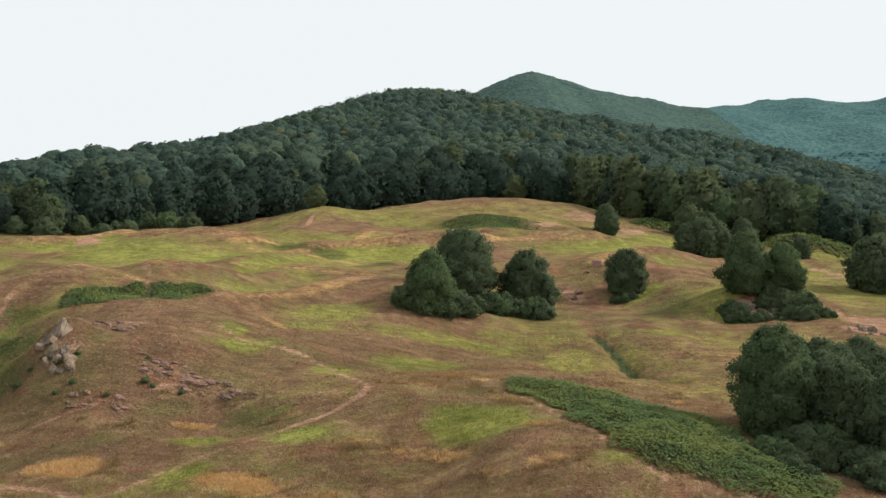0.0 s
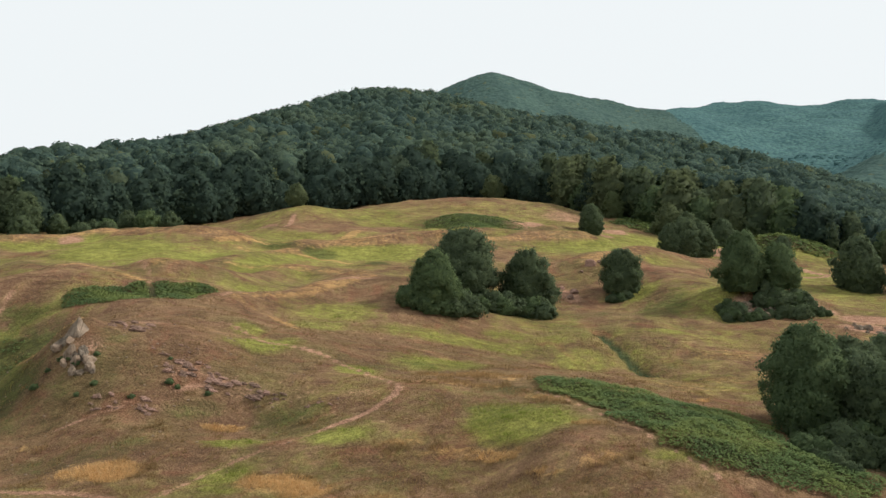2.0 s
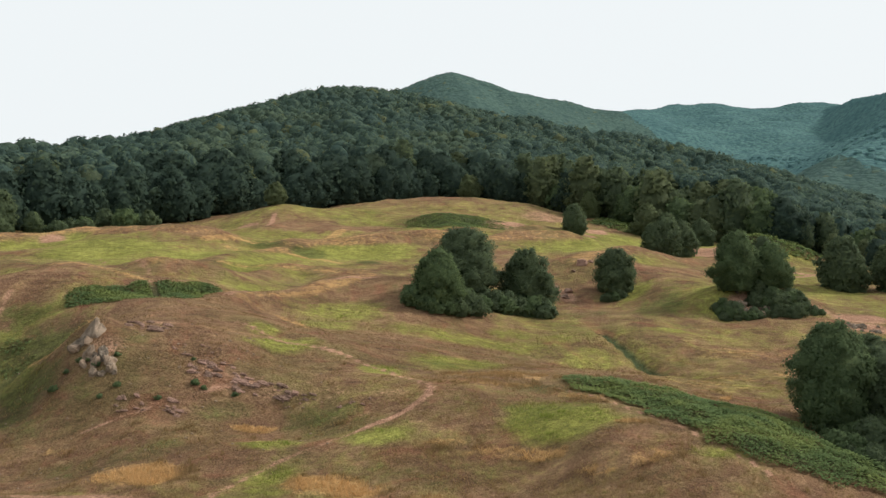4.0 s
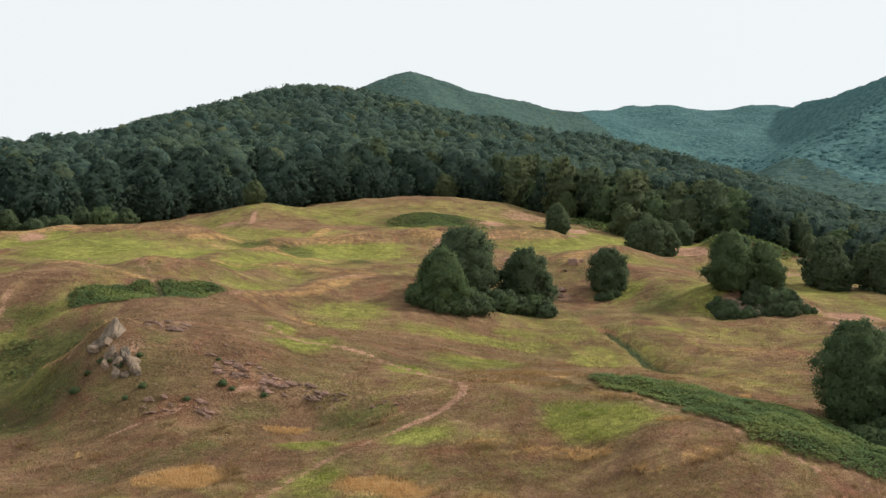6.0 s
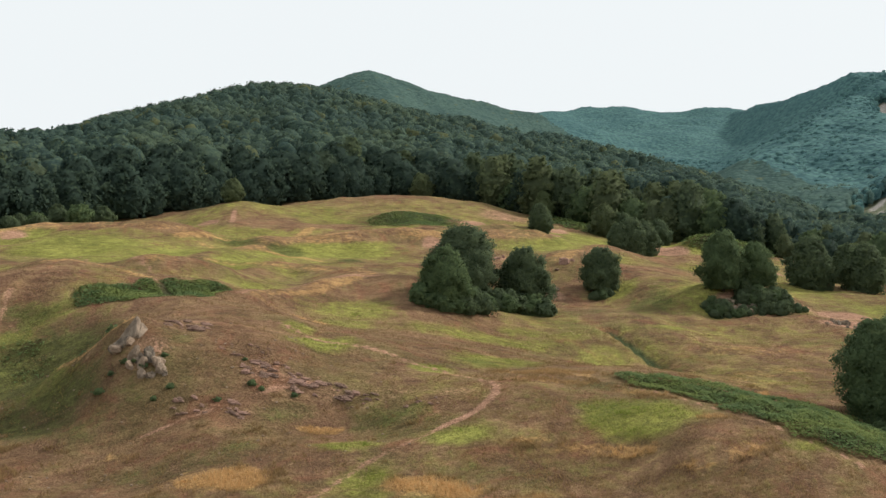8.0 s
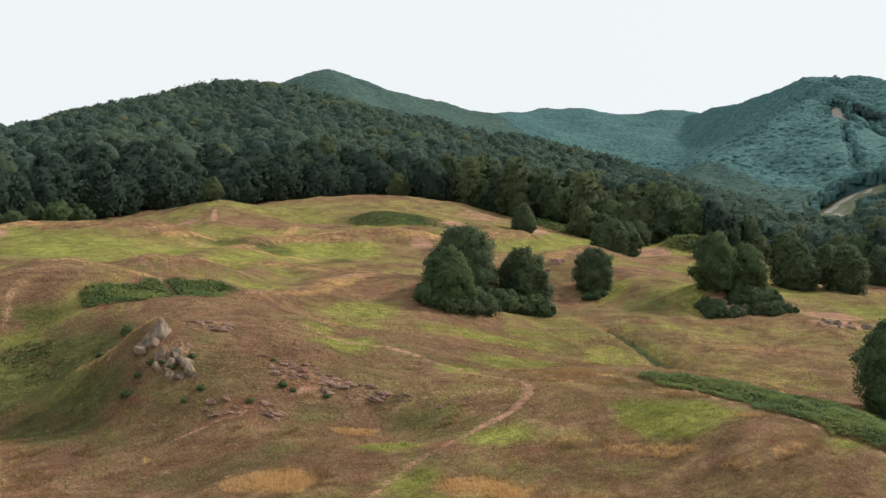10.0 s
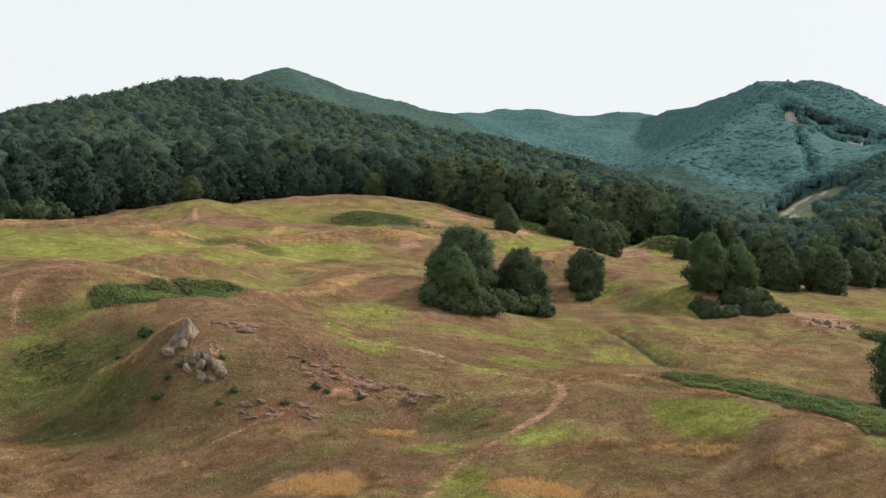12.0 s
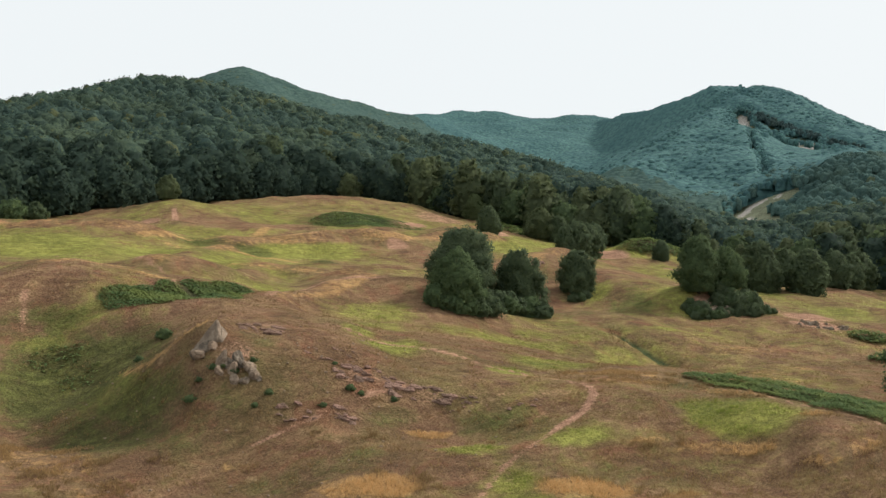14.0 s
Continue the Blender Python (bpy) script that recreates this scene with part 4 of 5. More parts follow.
def canopy_sheet(name, spots, level, tall, wide, material, label, rng, cards=0, flat=0.85):
    """Many crowns, each a dented dome, joined into one mesh."""
    bv, bf = BALL1 if level == 1 else BALL2
    keep = np.where(bv[bf].mean(1)[:, 2] > -0.45)[0]
    f0 = bf[keep]
    x, y = spots[:, 0], spots[:, 1]
    z = height(x, y)
    k = len(x)
    r = wide / 2 * np.exp(rng.normal(0, 0.24, k).clip(-0.45, 0.45))
    h = tall * (rng.uniform(0.88, 1.12, k) if cards else rng.uniform(0.9, 1.1, k))
    h = h * (1 - 0.45 * np.minimum(1, young_wood(x, y)))
    lobes = unit(rng.normal(size=(k, 10, 3)) + np.array([0, 0, 0.5]))
    dent = 0.72 + 0.44 * np.exp((np.einsum("vc,klc->kvl", bv, lobes) - 1) / 0.10).max(2)[..., None] + 0.05 * rng.normal(size=(k, len(bv), 1))
    v = bv[None] * dent
    v[..., 2] *= np.where(v[..., 2] < 0, 2.6, flat)
    v = v * np.stack([r, r * rng.uniform(0.85, 1.15, k), r], 1)[:, None, :]
    side_a, side_b = v[:, f0[:, 1]] - v[:, f0[:, 0]], v[:, f0[:, 2]] - v[:, f0[:, 0]]
    lean = np.zeros_like(v)
    flat_normal = np.cross(side_a, side_b)
    for c in range(3):
        np.add.at(lean, (slice(None), f0[:, c]), flat_normal)
    lean = unit(lean + 1e-6)
    v = v + np.stack([x, y, z + h - 0.9 * r], 1)[:, None, :]
    faces = (f0[None] + (np.arange(k) * len(bv))[:, None, None]).reshape(-1, 3)
    v = v.reshape(-1, 3)
    if cards:
        pick = np.repeat(np.arange(k), cards)
        way = unit(rng.normal(size=(len(pick), 3)) + np.array([0, -0.15, 0.7]))
        p = np.stack([x, y, z + h - 0.9 * r], 1)[pick] + way * np.stack([r, r, flat * r], 1)[pick] * rng.uniform(0.85, 1.08, (len(pick), 1))
        normal = unit(way + 0.34 * rng.normal(size=way.shape))
        side = unit(np.cross(normal, rng.normal(size=way.shape)))
        other, s_ = np.cross(normal, side), wide * 0.082 * rng.uniform(0.6, 1.3, (len(pick), 1))
        c = np.stack([p - s_ * side, p + 0.7 * s_ * other, p + s_ * side, p - 0.7 * s_ * other], 1).reshape(-1, 3)
        q = np.arange(len(pick))[:, None] * 4 + len(v)
        faces = np.concatenate([faces, q + [0, 2, 1], q + [0, 3, 2]])
        v = np.concatenate([v, c])
    used = np.zeros(len(v), bool)
    used[faces.ravel()] = True
    renumber = np.cumsum(used) - 1
    me = mesh_from(name, v[used], renumber[faces], material, True)
    if cards:
        soft = np.concatenate([lean.reshape(-1, 3), np.repeat(unit(0.8 * way + 0.4 * normal + np.array([0, 0, 0.2])), 4, 0)])
        me.normals_split_custom_set_from_vertices(soft[used].tolist())
    return tagged(new(name, me), label, "wood", kind="stuff")


def scatter(rng, x0, x1, y0, y1, step, test):
    nx, ny = int((x1 - x0) / step), int((y1 - y0) / step)
    a, b_ = np.meshgrid(np.arange(nx), np.arange(ny))
    x = x0 + (a + 0.5 * (b_ % 2) + rng.uniform(-0.38, 0.38, a.shape)) * step
    y = y0 + (b_ + rng.uniform(-0.38, 0.38, a.shape)) * step
    ok = test(x, y)
    return np.stack([x[ok], y[ok]], 1)


def open_ground(x, y):
    return clearing(x, y)


hill_spots = scatter(rng, -260, 330, 190, 670, 5.6, lambda x, y: (beyond_edge(x, y) > 24) & ((y < 585) | ((x < -12) & (y < 665))) & (np.abs(x + 20) < 60 + 0.62 * y) & ~open_ground(x, y))
near_hill = hill_spots[:, 1] < 380
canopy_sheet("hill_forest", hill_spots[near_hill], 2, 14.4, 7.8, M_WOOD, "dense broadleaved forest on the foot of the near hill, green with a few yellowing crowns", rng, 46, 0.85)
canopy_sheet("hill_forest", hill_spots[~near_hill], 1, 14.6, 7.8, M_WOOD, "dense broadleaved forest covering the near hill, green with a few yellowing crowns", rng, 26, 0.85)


def in_view(x, y):
    return (x > -60 - 0.30 * y) & (x < 60 + 0.97 * y) & ((x > -12) | (y > 662))


def crown_domes(x, y, size, seed):
    """Rounded crowns packed side by side, 0 between them to about 1 on top."""
    i0, j0 = np.floor(x / size), np.floor(y / size)
    best = np.zeros_like(x)
    for di in (-1, 0, 1):
        for dj in (-1, 0, 1):
            i, j = i0 + di, j0 + dj
            lot = [np.modf(np.abs(np.sin(i * 127.1 + j * 311.7 + seed + 19.7 * c) * 43758.5453))[0] for c in range(3)]
            d2 = ((x / size - i - lot[0]) ** 2 + (y / size - j - lot[1]) ** 2)
            best = np.maximum(best, (0.75 + 0.45 * lot[2]) * (1 - d2 / 0.5))
    return best


def forest_roof(name, x0, x1, y0, y1, step, tall, material, label, inside, bare, rng):
    """A forest seen from afar: one roof of rounded crowns that follows the slopes and falls to the ground at clearings."""
    x, y = np.meshgrid(np.arange(x0, x1, step), np.arange(y0, y1, step))
    x, y = x + step * rng.uniform(-0.3, 0.3, x.shape), y + step * rng.uniform(-0.3, 0.3, x.shape)
    up = tall * (0.72 + 0.10 * wave(x, y, 35, 44)) + 2.0 * np.maximum(crown_domes(x, y, 9.0, 3.0), 0.2) + 0.8 * wave(x, y, 7.0, 45)
    up = up * (1 - 0.80 * along(x, y, REGROWTH, 32))
    z = height(x, y) + np.where(bare(x, y), -2.0, up)
    ok = inside(x, y)
    idx = np.arange(x.size).reshape(x.shape)
    quads = np.stack([idx[:-1, :-1], idx[:-1, 1:], idx[1:, 1:], idx[1:, :-1]], -1).reshape(-1, 4)
    quads = quads[(ok[:-1, :-1] & ok[1:, 1:]).ravel()]
    used = np.zeros(x.size, bool)
    used[quads.ravel()] = True
    v = np.stack([x, y, z], -1).reshape(-1, 3)[used]
    return tagged(new(name, mesh_from(name, v, (np.cumsum(used) - 1)[quads], material, True)), label, "wood", kind="stuff")


def bare_slope(x, y):
    return clearing(x, y, 6.0) | (along(x, y, BELT, 6) + along(x + 8, y + 11, BELT, 8) > 0.5)


forest_roof("mountain_forest", -500, 420, 588, 1800, 4.5, 17.0, M_WOOD_MIDDLE_HAZED, "green forest covering the pointed mountain", in_view, bare_slope, rng)
forest_roof("mountain_forest", 411, 1250, 588, 1960, 4.5, 16.5, M_WOOD_FAR_HAZED, "forest covering the far mountains, blue-green with haze in its colour", in_view, bare_slope, rng)
right_spots = scatter(rng, 130, 620, 330, 700, 7.0, lambda x, y: (x > 330) & (y > 380) & in_view(x, y) & ~open_ground(x, y))
canopy_sheet("valley_forest", right_spots, 1, 13.5, 9, M_WOOD_VALLEY_HAZED, "dark green forest on the foothills across the valley, haze put into its colour", rng, 24, 0.85)
belt_spots = scatter(rng, 600, 800, 780, 1080, 4.5, lambda x, y: (along(x, y, BELT, 7) > 0.5) & ~open_ground(x, y))
slope_spots = scatter(rng, 430, 900, 700, 1130, 7.4, lambda x, y: in_view(x, y) & ~clearing(x, y, 4.0) & (along(x, y, BELT, 16) + along(x, y, REGROWTH, 30) < 0.3))
canopy_sheet("mountain_forest", slope_spots, 1, 15.2, 10.5, M_WOOD_FAR_HAZED, "crowns standing out of the mountain forest, blue-green with haze in their colour", rng, 0, 0.5)
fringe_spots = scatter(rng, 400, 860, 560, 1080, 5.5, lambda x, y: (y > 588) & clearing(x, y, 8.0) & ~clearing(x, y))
canopy_sheet("forest_fringe", fringe_spots, 1, 13.0, 8, M_WOOD_FAR_HAZED, "trees along the clearings of the far mountain, blue-green with haze in their colour", rng, 20, 0.85)
canopy_sheet("conifer_belt", belt_spots, 1, 13, 6, M_WOOD_DARK, "dark belt of conifers running down the mountain", rng)

# ---- rocks ----
def rock_material(name, dark, pale, warm):
    m, n, l, b = nodes_of(name, 0.9)
    big, fine = noise_node(n, l, 0.9, 5, 0.65), noise_node(n, l, 0.12, 5, 0.7)
    col = blend(n, l, span(n, l, big, 0.35, 0.65), dark, pale)
    o = n.new("ShaderNodeObjectInfo")
    col = blend(n, l, span(n, l, o.outputs["Random"], 0.2, 0.9, 0.0, 0.6), col, warm)
    col = blend(n, l, span(n, l, fine, 0.56, 0.75), col, (0.065, 0.060, 0.046))
    l.new(col, b.inputs["Base Color"])
    relief(n, l, b, calc(n, l, "ADD", big, fine), 0.9, 0.12)
    return m


M_ROCK = rock_material("lichened_rock", (0.095, 0.078, 0.062), (0.280, 0.226, 0.172), (0.33, 0.236, 0.165))
M_LEDGE = rock_material("reddish_rock", (0.130, 0.080, 0.060), (0.330, 0.222, 0.170), (0.40, 0.245, 0.190))


def rock_mesh(rng, cuts, taper, shell, material):
    """An angular boulder: a ball cut by random planes, with cracked and chipped faces."""
    v, f = shell
    planes, depth = unit(rng.normal(size=(cuts, 3))), rng.uniform(0.5, 0.95, cuts)
    reach = np.min(np.where(v @ planes.T > 0.05, depth[None] / np.maximum(v @ planes.T, 0.05), 2.0), axis=1)
    v = v * np.minimum(reach, 1.15)[:, None]
    v[:, :2] *= (1 - taper * (v[:, 2:] + 1) / 2)
    off = Vector(rng.uniform(0, 50, 3))
    chip = np.array([abs(noise.noise(Vector(p) * 2.6 + off)) + 0.5 * abs(noise.noise(Vector(p) * 6.1 + off)) for p in v])
    return mesh_from("boulder", v * (1.06 - 0.30 * chip)[:, None], f, material)


def crag_mesh(rng, corners, sharp):
    """A crag: an uneven, many-sided pyramid with cracked faces."""
    v, f = ball(5)
    turn, up = np.arctan2(v[:, 1], v[:, 0]), np.clip((v[:, 2] + 0.35) / 1.35, 0, 1)
    wedge = 2 * np.pi / corners
    side = math.cos(wedge / 2) / np.cos(np.mod(turn + 0.5 * np.sin(turn + 1.0), wedge) - wedge / 2)
    flat = np.hypot(v[:, 0], v[:, 1])
    rad = side * np.where(v[:, 2] > -0.35, (1 - up) ** sharp + 0.04, 1.0 * np.maximum(flat, 0.9))
    p = np.stack([rad * np.cos(turn) + 0.25 * up, rad * np.sin(turn), np.where(v[:, 2] > -0.35, up, v[:, 2] + 0.35)], 1)
    off = Vector(rng.uniform(0, 50, 3))
    chip = np.array([abs(noise.noise(Vector((q[0] * 2.5, q[1] * 2.5, q[2] * 1.2)) + off)) + 0.45 * abs(noise.noise(Vector(q) * 6 + off)) for q in p])
    p = p * np.stack([1.06 - 0.42 * chip, 1.06 - 0.42 * chip, 1.03 - 0.10 * chip], 1)
    return mesh_from("crag", p, f, M_ROCK)


def tor_mesh(rng, sides):
    """A standing rock with a few broad, nearly flat faces that meet in a point, cracked once from top to foot. sides: turn, rise, distance of each face."""
    v, f = ball(4)
    planes = np.array([(math.cos(a) * math.cos(e), math.sin(a) * math.cos(e), math.sin(e)) for a, e, _ in sides])
    gap = v @ planes.T
    v = v * np.minimum(np.min(np.where(gap > 0.05, np.array([d for _, _, d in sides])[None] / np.maximum(gap, 0.05), 2.0), axis=1), 1.7)[:, None]
    off = Vector(rng.uniform(0, 50, 3))
    chip = np.array([abs(noise.noise(Vector((p[0] * 1.6, p[1] * 1.6, p[2] * 0.7)) + off)) + 0.5 * abs(noise.noise(Vector(p) * 4 + off)) + 0.25 * abs(noise.noise(Vector(p) * 9 + off)) for p in v])
    crack = np.exp(-((v[:, 0] - 0.18 - 0.12 * np.sin(3 * v[:, 2])) / 0.035) ** 2) * (v[:, 1] < 0.1)
    return mesh_from("crag", v * (1.05 - 0.16 * chip - 0.16 * crack)[:, None], f, M_ROCK)


def slab_mesh(rng):
    """A broken slab: a box with chipped corners, cut across once or twice."""
    v, f = BALL3
    v = v / np.abs(v).max(1, keepdims=True) ** 0.85
    for _ in range(3):
        d = unit(rng.normal(size=3) * np.array([1, 1, 0.35]))
        over = np.maximum(v @ d - rng.uniform(0.45, 0.8), 0)
        v = v - over[:, None] * d
    off = Vector(rng.uniform(0, 50, 3))
    chip = np.array([abs(noise.noise(Vector(p) * 1.7 + off)) + 0.4 * abs(noise.noise(Vector(p) * 5 + off)) for p in v])
    return mesh_from("slab", v * (1.08 - 0.5 * chip)[:, None], f, M_LEDGE)


rng = np.random.default_rng(21)
rock_meshes = [rock_mesh(rng, 8, 0.1, BALL3, M_LEDGE) for i in range(5)]
grey_meshes = [rock_mesh(rng, 7, 0.2, BALL3, M_ROCK) for i in range(6)]
CRAG = "grey weathered crag standing out of the dry slope"
SLAB = "pinkish broken rock slab lying in the reddish slope"
slab_meshes = [slab_mesh(rng) for _ in range(6)]
crag_meshes = [crag_mesh(rng, 4, 0.38), tor_mesh(rng, ((3.95, 0.52, 0.50), (5.6, 0.62, 0.52), (0.9, 0.6, 0.55), (2.5, 0.7, 0.6), (4.6, 0.35, 0.72)))]
rock_count = 0


def boulder(x, y, sx, sy, sz, turn, label, sink=0.3, tilt=0.0, shape=-1):
    global rock_count
    ob = new("boulder", slab_meshes[rock_count % 6] if label == SLAB else crag_meshes[shape] if shape >= 0 else grey_meshes[rock_count % 6] if "grey" in label else rock_meshes[rock_count % 5])
    rock_count += 1
    ob.matrix_basis = Matrix.LocRotScale((x, y, float(height(x, y)) + sz * (0.9 - 2 * sink)), Euler((tilt, 0.3 * tilt, turn)), (sx, sy, sz))
    return tagged(ob, label, "rock", "rocks of the outcrop")


boulder(-35.8, 87.6, 1.25, 1.1, 1.55, 0.0, "pale grey pointed rock with flat cracked faces on the knoll", 0.47, 0.0, 1)
for x, y, sx, sy, sz, turn, shape in ((-36.6, 87.0, 1.0, 0.8, 0.8, 0.4, 1), (-37.2, 86.6, 0.9, 0.7, 0.5, 2.1, -1), (-36.2, 86.5, 0.6, 0.5, 0.45, 1.3, -1), (-35.6, 84.9, 0.6, 0.5, 0.9, 0.8, -1), (-35.2, 84.6, 0.55, 0.5, 0.8, 2.2, 0),
                                      (-34.3, 84.6, 0.7, 0.6, 0.8, 3.0, -1), (-34.8, 83.9, 0.5, 0.5, 0.7, 1.1, -1), (-33.6, 84.0, 0.7, 0.5, 0.7, 4.0, -1), (-33.4, 83.3, 0.6, 0.5, 0.6, 5.0, -1), (-34.9, 83.2, 0.45, 0.4, 0.5, 2.6, -1),
                                      (-34.0, 82.9, 0.5, 0.4, 0.4, 0.2, -1), (-35.9, 84.2, 0.4, 0.4, 0.5, 3.6, -1), (-32.9, 82.9, 0.35, 0.3, 0.3, 1.6, -1)):
    boulder(x, y, sx, sy, sz, turn, CRAG, 0.42 if shape < 0 else 0.60, 0.25, shape)
# broken ledges: middle, half length, half width, slabs, sizes, run of the ledges
for cx, cy, dx, dy, many, low, high in ((-24.2, 82.8, 2.6, 1.1, 26, 0.09, 0.34), (-20.2, 81.2, 2.6, 1.1, 24, 0.09, 0.36), (-29.0, 78.8, 3.0, 1.0, 22, 0.07, 0.26), (-31.8, 90.4, 2.0, 1.6, 20, 0.10, 0.40), (-17.2, 79.6, 2.0, 0.8, 12, 0.07, 0.24), (-26.6, 85.4, 3.0, 1.2, 12, 0.06, 0.2), (-12.6, 77.6, 1.6, 0.6, 8, 0.06, 0.16)):
    for i in range(many):
        s_ = rng.uniform(low, high)
        along_ = rng.uniform(-1, 1)
        step = (i % 3 - 1) * 0.62 * dy + 0.12 * rng.normal()
        boulder(cx + dx * along_, cy + step - 0.22 * dx * along_, s_ * rng.uniform(1.1, 2.3), s_ * rng.uniform(0.6, 1.0), s_ * rng.uniform(0.35, 0.8), rng.uniform(-0.8, 0.3), SLAB, rng.uniform(0.42, 0.56), rng.uniform(0.2, 1.0))
boulder(26.2, 157.7, 1.1, 0.9, 0.8, 0.5, "pale boulder lying on the grassy slope", 0.3)
for x, y, s_ in ((24.4, 156.0, 0.5), (28.0, 158.6, 0.5), (20.6, 146.2, 0.9), (21.6, 148.4, 0.8), (20.0, 150.0, 0.6), (16.2, 164.0, 0.7), (17.6, 166.0, 0.6), (52.4, 103.5, 0.5)):
    boulder(x, y, s_, s_ * 0.8, s_ * 0.7, x, "pale boulder lying on the grassy slope", 0.35)
for _ in range(16):
    s_ = rng.uniform(0.3, 0.85)
    boulder(44.6 + 2.4 * rng.uniform(-1, 1), 131.4 + 1.5 * rng.uniform(-1, 1), s_ * 1.2, s_, s_, rng.uniform(0, 6), "grey rock in the bank below the trees", 0.35)
for _ in range(12):
    s_ = rng.uniform(0.25, 0.75)
    boulder(57.6 + 3.8 * rng.uniform(-1, 1), 123.4 + 1.8 * rng.uniform(-1, 1), s_ * 1.3, s_, s_ * 0.8, rng.uniform(0, 6), "grey rock in a low broken bank", 0.35)


# ---- bracken and grass ----
def thin_leaf(n, l, b, col, share):
    """Lets some of the light through a thin leaf."""
    thin = n.new("ShaderNodeBsdfTranslucent")
    l.new(col, thin.inputs["Color"])
    mix = n.new("ShaderNodeMixShader")
    mix.inputs[0].default_value = share
    l.new(b.outputs[0], mix.inputs[1])
    l.new(thin.outputs[0], mix.inputs[2])
    l.new(mix.outputs[0], n["Material Output"].inputs["Surface"])


def fern_material():
    m, n, l, b = nodes_of("bracken_fronds", 0.7)
    g = n.new("ShaderNodeNewGeometry")
    col = blend(n, l, g.outputs["Random Per Island"], (0.090, 0.140, 0.058), (0.152, 0.208, 0.078))
    col = blend(n, l, span(n, l, noise_node(n, l, 4.5, 4), 0.40, 0.62, 0.0, 0.75), col, (0.205, 0.245, 0.075))
    l.new(col, b.inputs["Base Color"])
    thin_leaf(n, l, b, col, 0.35)
    return m


M_FERN = fern_material()


def bracken(rows, per_metre, frond, tall, label, rng):
    """A thicket of arching fronds, each a bent two-piece blade."""
    box = np.array([(r[0] - 1.7 * max(r[2], r[3]), r[0] + 1.7 * max(r[2], r[3]), r[1] - 1.7 * max(r[2], r[3]), r[1] + 1.7 * max(r[2], r[3])) for r in rows])
    x0, x1, y0, y1 = box[:, 0].min(), box[:, 1].max(), box[:, 2].min(), box[:, 3].max()
    k = int((x1 - x0) * (y1 - y0) * per_metre)
    x, y = rng.uniform(x0, x1, k), rng.uniform(y0, y1, k)
    cover = spread(x, y, rows) + 0.18 * wave(x, y, 1.6, 4)
    ok = (cover > 0.5) & (beyond_edge(x, y) < 0) & (along(x, y, TRAIL_BANK, 0.45) < 0.5)
    x, y, cover = x[ok], y[ok], cover[ok]
    k = len(x)
    top = tall * (0.45 + 0.55 * np.clip(cover * 1.5 - 0.6, 0, 1)) * (1 + 0.35 * wave(x, y, 1.3, 6) + 0.40 * wave(x, y, 2.7, 61)) * rng.uniform(0.5, 1.05, k)
    base = np.stack([x, y, height(x, y) + top], 1)
    a = rng.uniform(0, 2 * np.pi, k)
    way = np.stack([np.cos(a), np.sin(a), rng.uniform(-0.1, 0.3, k)], 1)
    side = np.stack([-np.sin(a), np.cos(a), rng.uniform(-0.2, 0.2, k)], 1)
    size = (frond * rng.uniform(0.6, 1.2, k))[:, None]
    droop = np.array([0, 0, -0.35]) * size
    v = np.stack([base - 0.12 * size * side, base + 0.5 * size * way - 0.28 * size * side, base + 1.1 * size * way + droop, base + 0.5 * size * way + 0.28 * size * side, base + 0.12 * size * side], 1).reshape(-1, 3)
    q = np.arange(k)[:, None] * 5
    f = np.concatenate([q + [0, 1, 3], q + [0, 3, 4], q + [1, 2, 3]])
    return tagged(new("bracken", mesh_from("bracken", v, f, M_FERN)), label, "bracken", kind="stuff")


bracken(BRACKEN_SLOPE, 80, 0.27, 0.6, "dense green bracken covering a slope above a trodden path", rng)
bracken(BRACKEN_BANK, 75, 0.36, 0.15, "dark green bracken thicket on a small bank", rng)
bracken(BRACKEN_KNOLL, 9, 0.5, 0.25, "patch of dark bracken on the far knoll", rng)
bracken(BRACKEN_WOOD, 7, 0.85, 0.6, "green bracken between the meadow and the wood", rng)
bracken(BRACKEN_RIGHT, 30, 0.5, 0.8, "patch of green bracken in a hollow", rng)
bracken(BRACKEN_LEFT, 14, 0.34, 0.14, "low green bracken on the grassy slope", rng)


def grass_material():
    m, n, l, b = nodes_of("grass_blades", 0.85)
    g = n.new("ShaderNodeNewGeometry")
    col = blend(n, l, g.outputs["Random Per Island"], (0.19, 0.125, 0.062), (0.32, 0.22, 0.105))
    col = blend(n, l, span(n, l, attribute(n, "green"), 0.25, 0.8), col, (0.20, 0.24, 0.05))
    col = blend(n, l, span(n, l, attribute(n, "dry"), 0.3, 0.8), col, (0.56, 0.36, 0.165))
    l.new(col, b.inputs["Base Color"])
    thin_leaf(n, l, b, col, 0.5)
    return m


M_GRASS = grass_material()


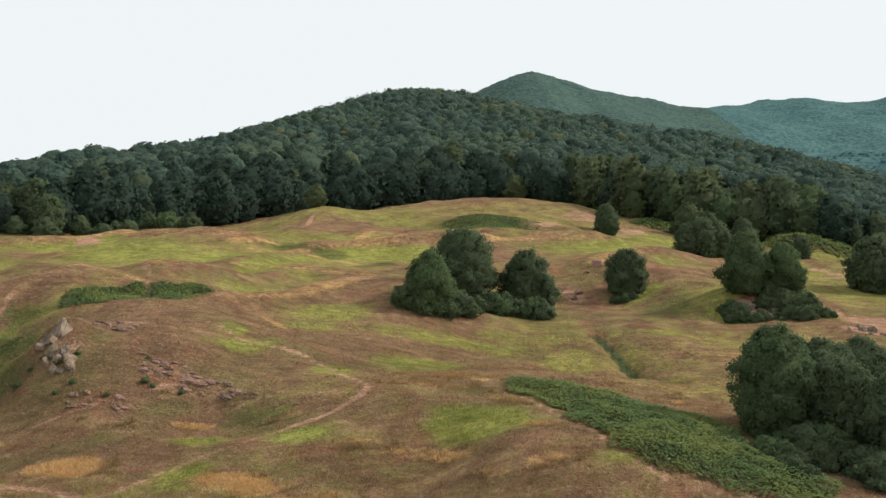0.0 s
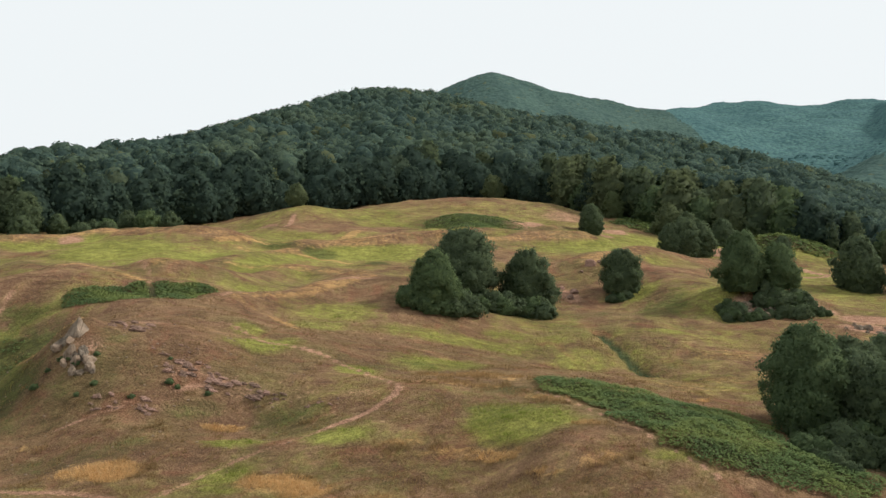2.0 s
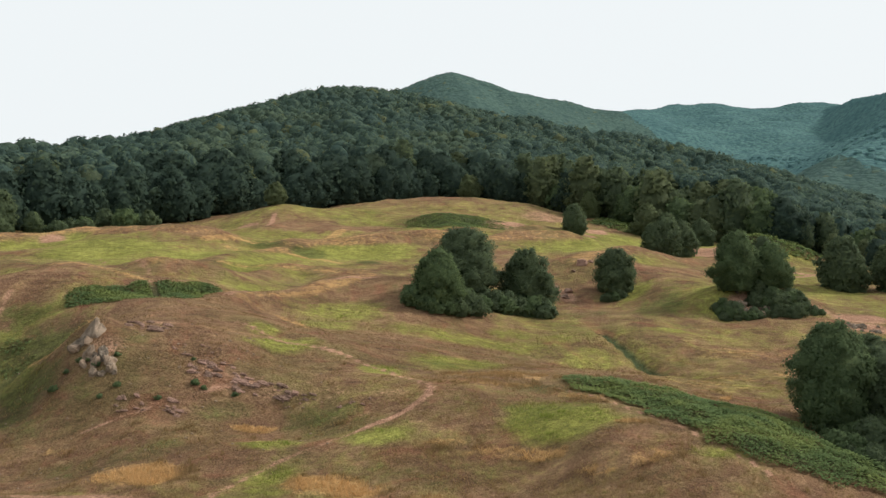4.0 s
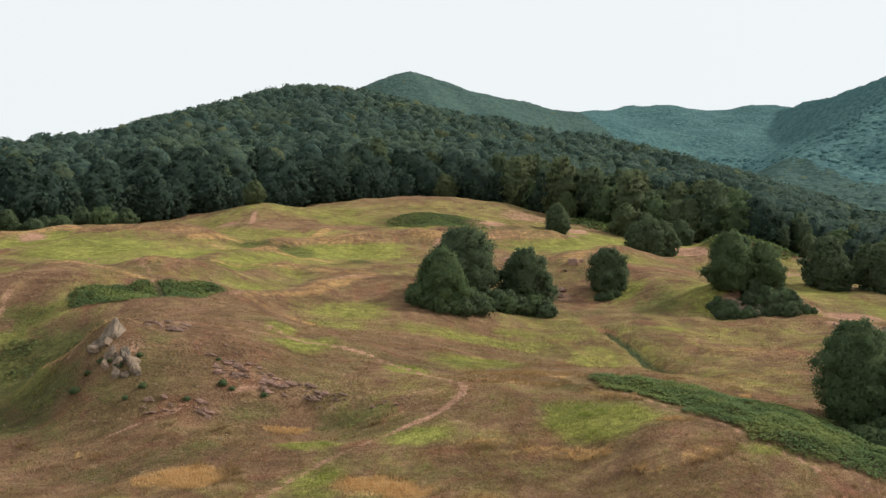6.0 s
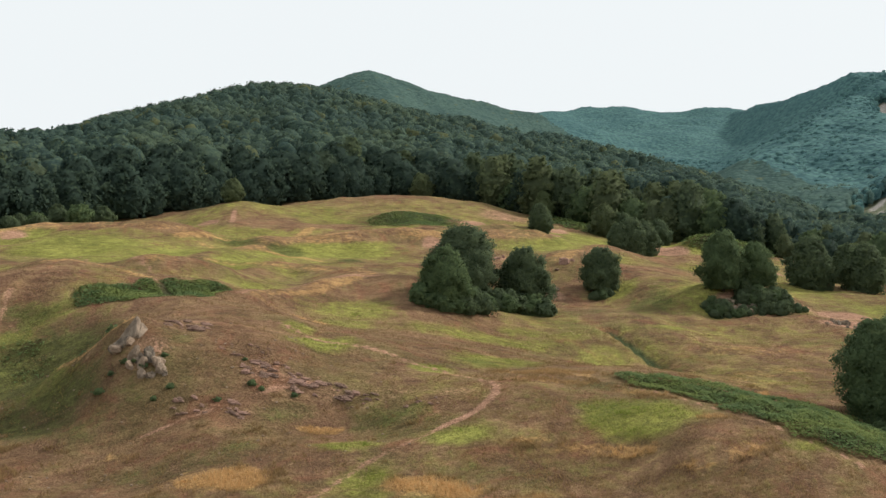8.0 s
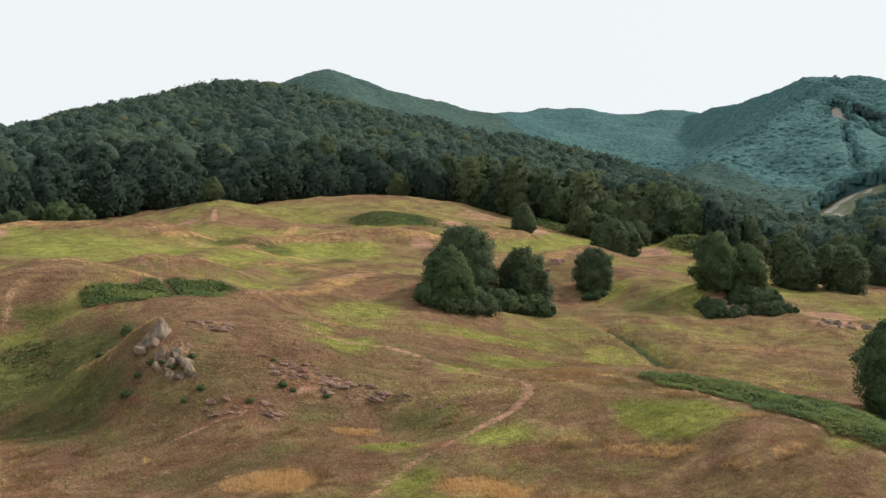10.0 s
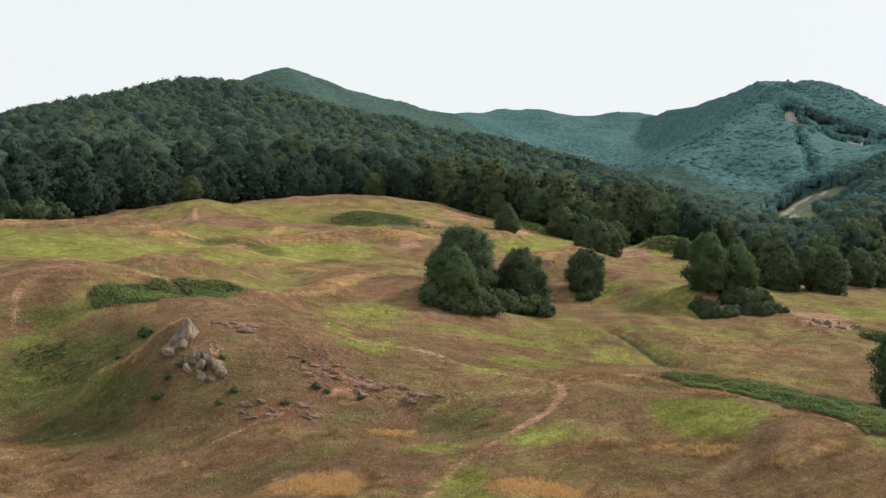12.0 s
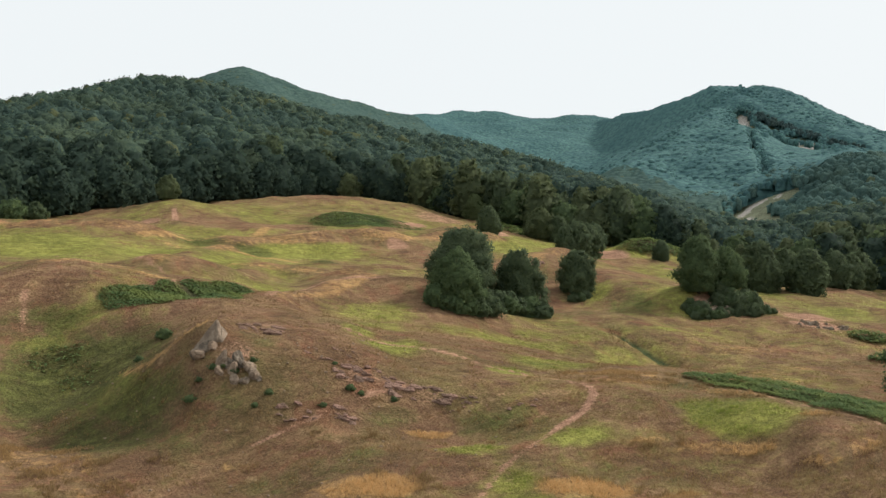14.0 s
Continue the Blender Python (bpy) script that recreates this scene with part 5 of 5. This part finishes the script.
def grass(name, x, y, tall, label, rng):
    """Tufts of three leaning blades."""
    keep = (ground_bare(x, y) < 0.4) & (bracken_cover(x, y) < 0.5)
    x, y, tall = x[keep], y[keep], tall[keep]
    k = len(x)
    z = height(x, y) - 0.03
    verts, green, dry = [], ground_green(x, y), ground_dry(x, y)
    for blade in range(3):
        a = rng.uniform(0, 2 * np.pi, k)
        lean = rng.uniform(0.2, 0.9, k) * tall
        wide = 0.06 * tall + 0.012
        bx, by = x + 0.08 * np.cos(a), y + 0.08 * np.sin(a)
        verts.append(np.stack([np.stack([bx - wide * np.sin(a), by + wide * np.cos(a), z], 1), np.stack([bx + wide * np.sin(a), by - wide * np.cos(a), z], 1),
                               np.stack([bx + lean * np.cos(a), by + lean * np.sin(a), z + tall], 1)], 1))
    v = np.stack(verts, 1).reshape(-1, 3)
    me = mesh_from(name, v, np.arange(len(v)).reshape(-1, 3), M_GRASS)
    for key, value in (("green", green), ("dry", dry)):
        me.attributes.new(key, "FLOAT", "POINT").data.foreach_set("value", np.repeat(value, 9).astype(np.float32))
    return tagged(new(name, me), label, "grass", kind="stuff")


k = 70000
gy_ = 54 + 66 * rng.uniform(0, 1, k) ** 1.5
gx_ = -20 + (gy_ * 0.62 + 14) * rng.uniform(-1, 1, k)
tuft = np.clip(wave(gx_, gy_, 1.4, 7) + 0.35, 0.0, 1) * rng.uniform(0.4, 1, k)
sel_ = tuft > 0.12
grass("grass", gx_[sel_], gy_[sel_], 0.08 + 0.24 * tuft[sel_], "uneven tufts of brown and green meadow grass", rng)
k = 110000
gx_, gy_ = rng.uniform(-55, 24, k), rng.uniform(58, 90, k)
sel_ = spread(gx_, gy_, STRAW_LIT) + 0.50 * wave(gx_, gy_, 1.3, 9) + 0.25 * wave(gx_, gy_, 0.4, 13) > 0.5
grass("straw_grass", gx_[sel_], gy_[sel_], rng.uniform(0.10, 0.38, int(sel_.sum())), "tall dry straw-coloured grass in patches", rng)
k = 170
sx_, sy_ = rng.uniform(-48, -14, k), rng.uniform(70, 92, k)
v, f = BALL1
size = rng.uniform(0.03, 0.12, k)[:, None, None] * (1 + 0.2 * rng.normal(size=(k, len(v), 1)))
stones = v[None] * size * np.array([1.2, 1, 0.7]) + np.stack([sx_, sy_, height(sx_, sy_) + 0.03], 1)[:, None, :]
tagged(new("stones", mesh_from("stones", stones.reshape(-1, 3), (f[None] + (np.arange(k) * len(v))[:, None, None]).reshape(-1, 3), M_ROCK)), "small pale stones strewn over the dry slope", "stones", kind="stuff")
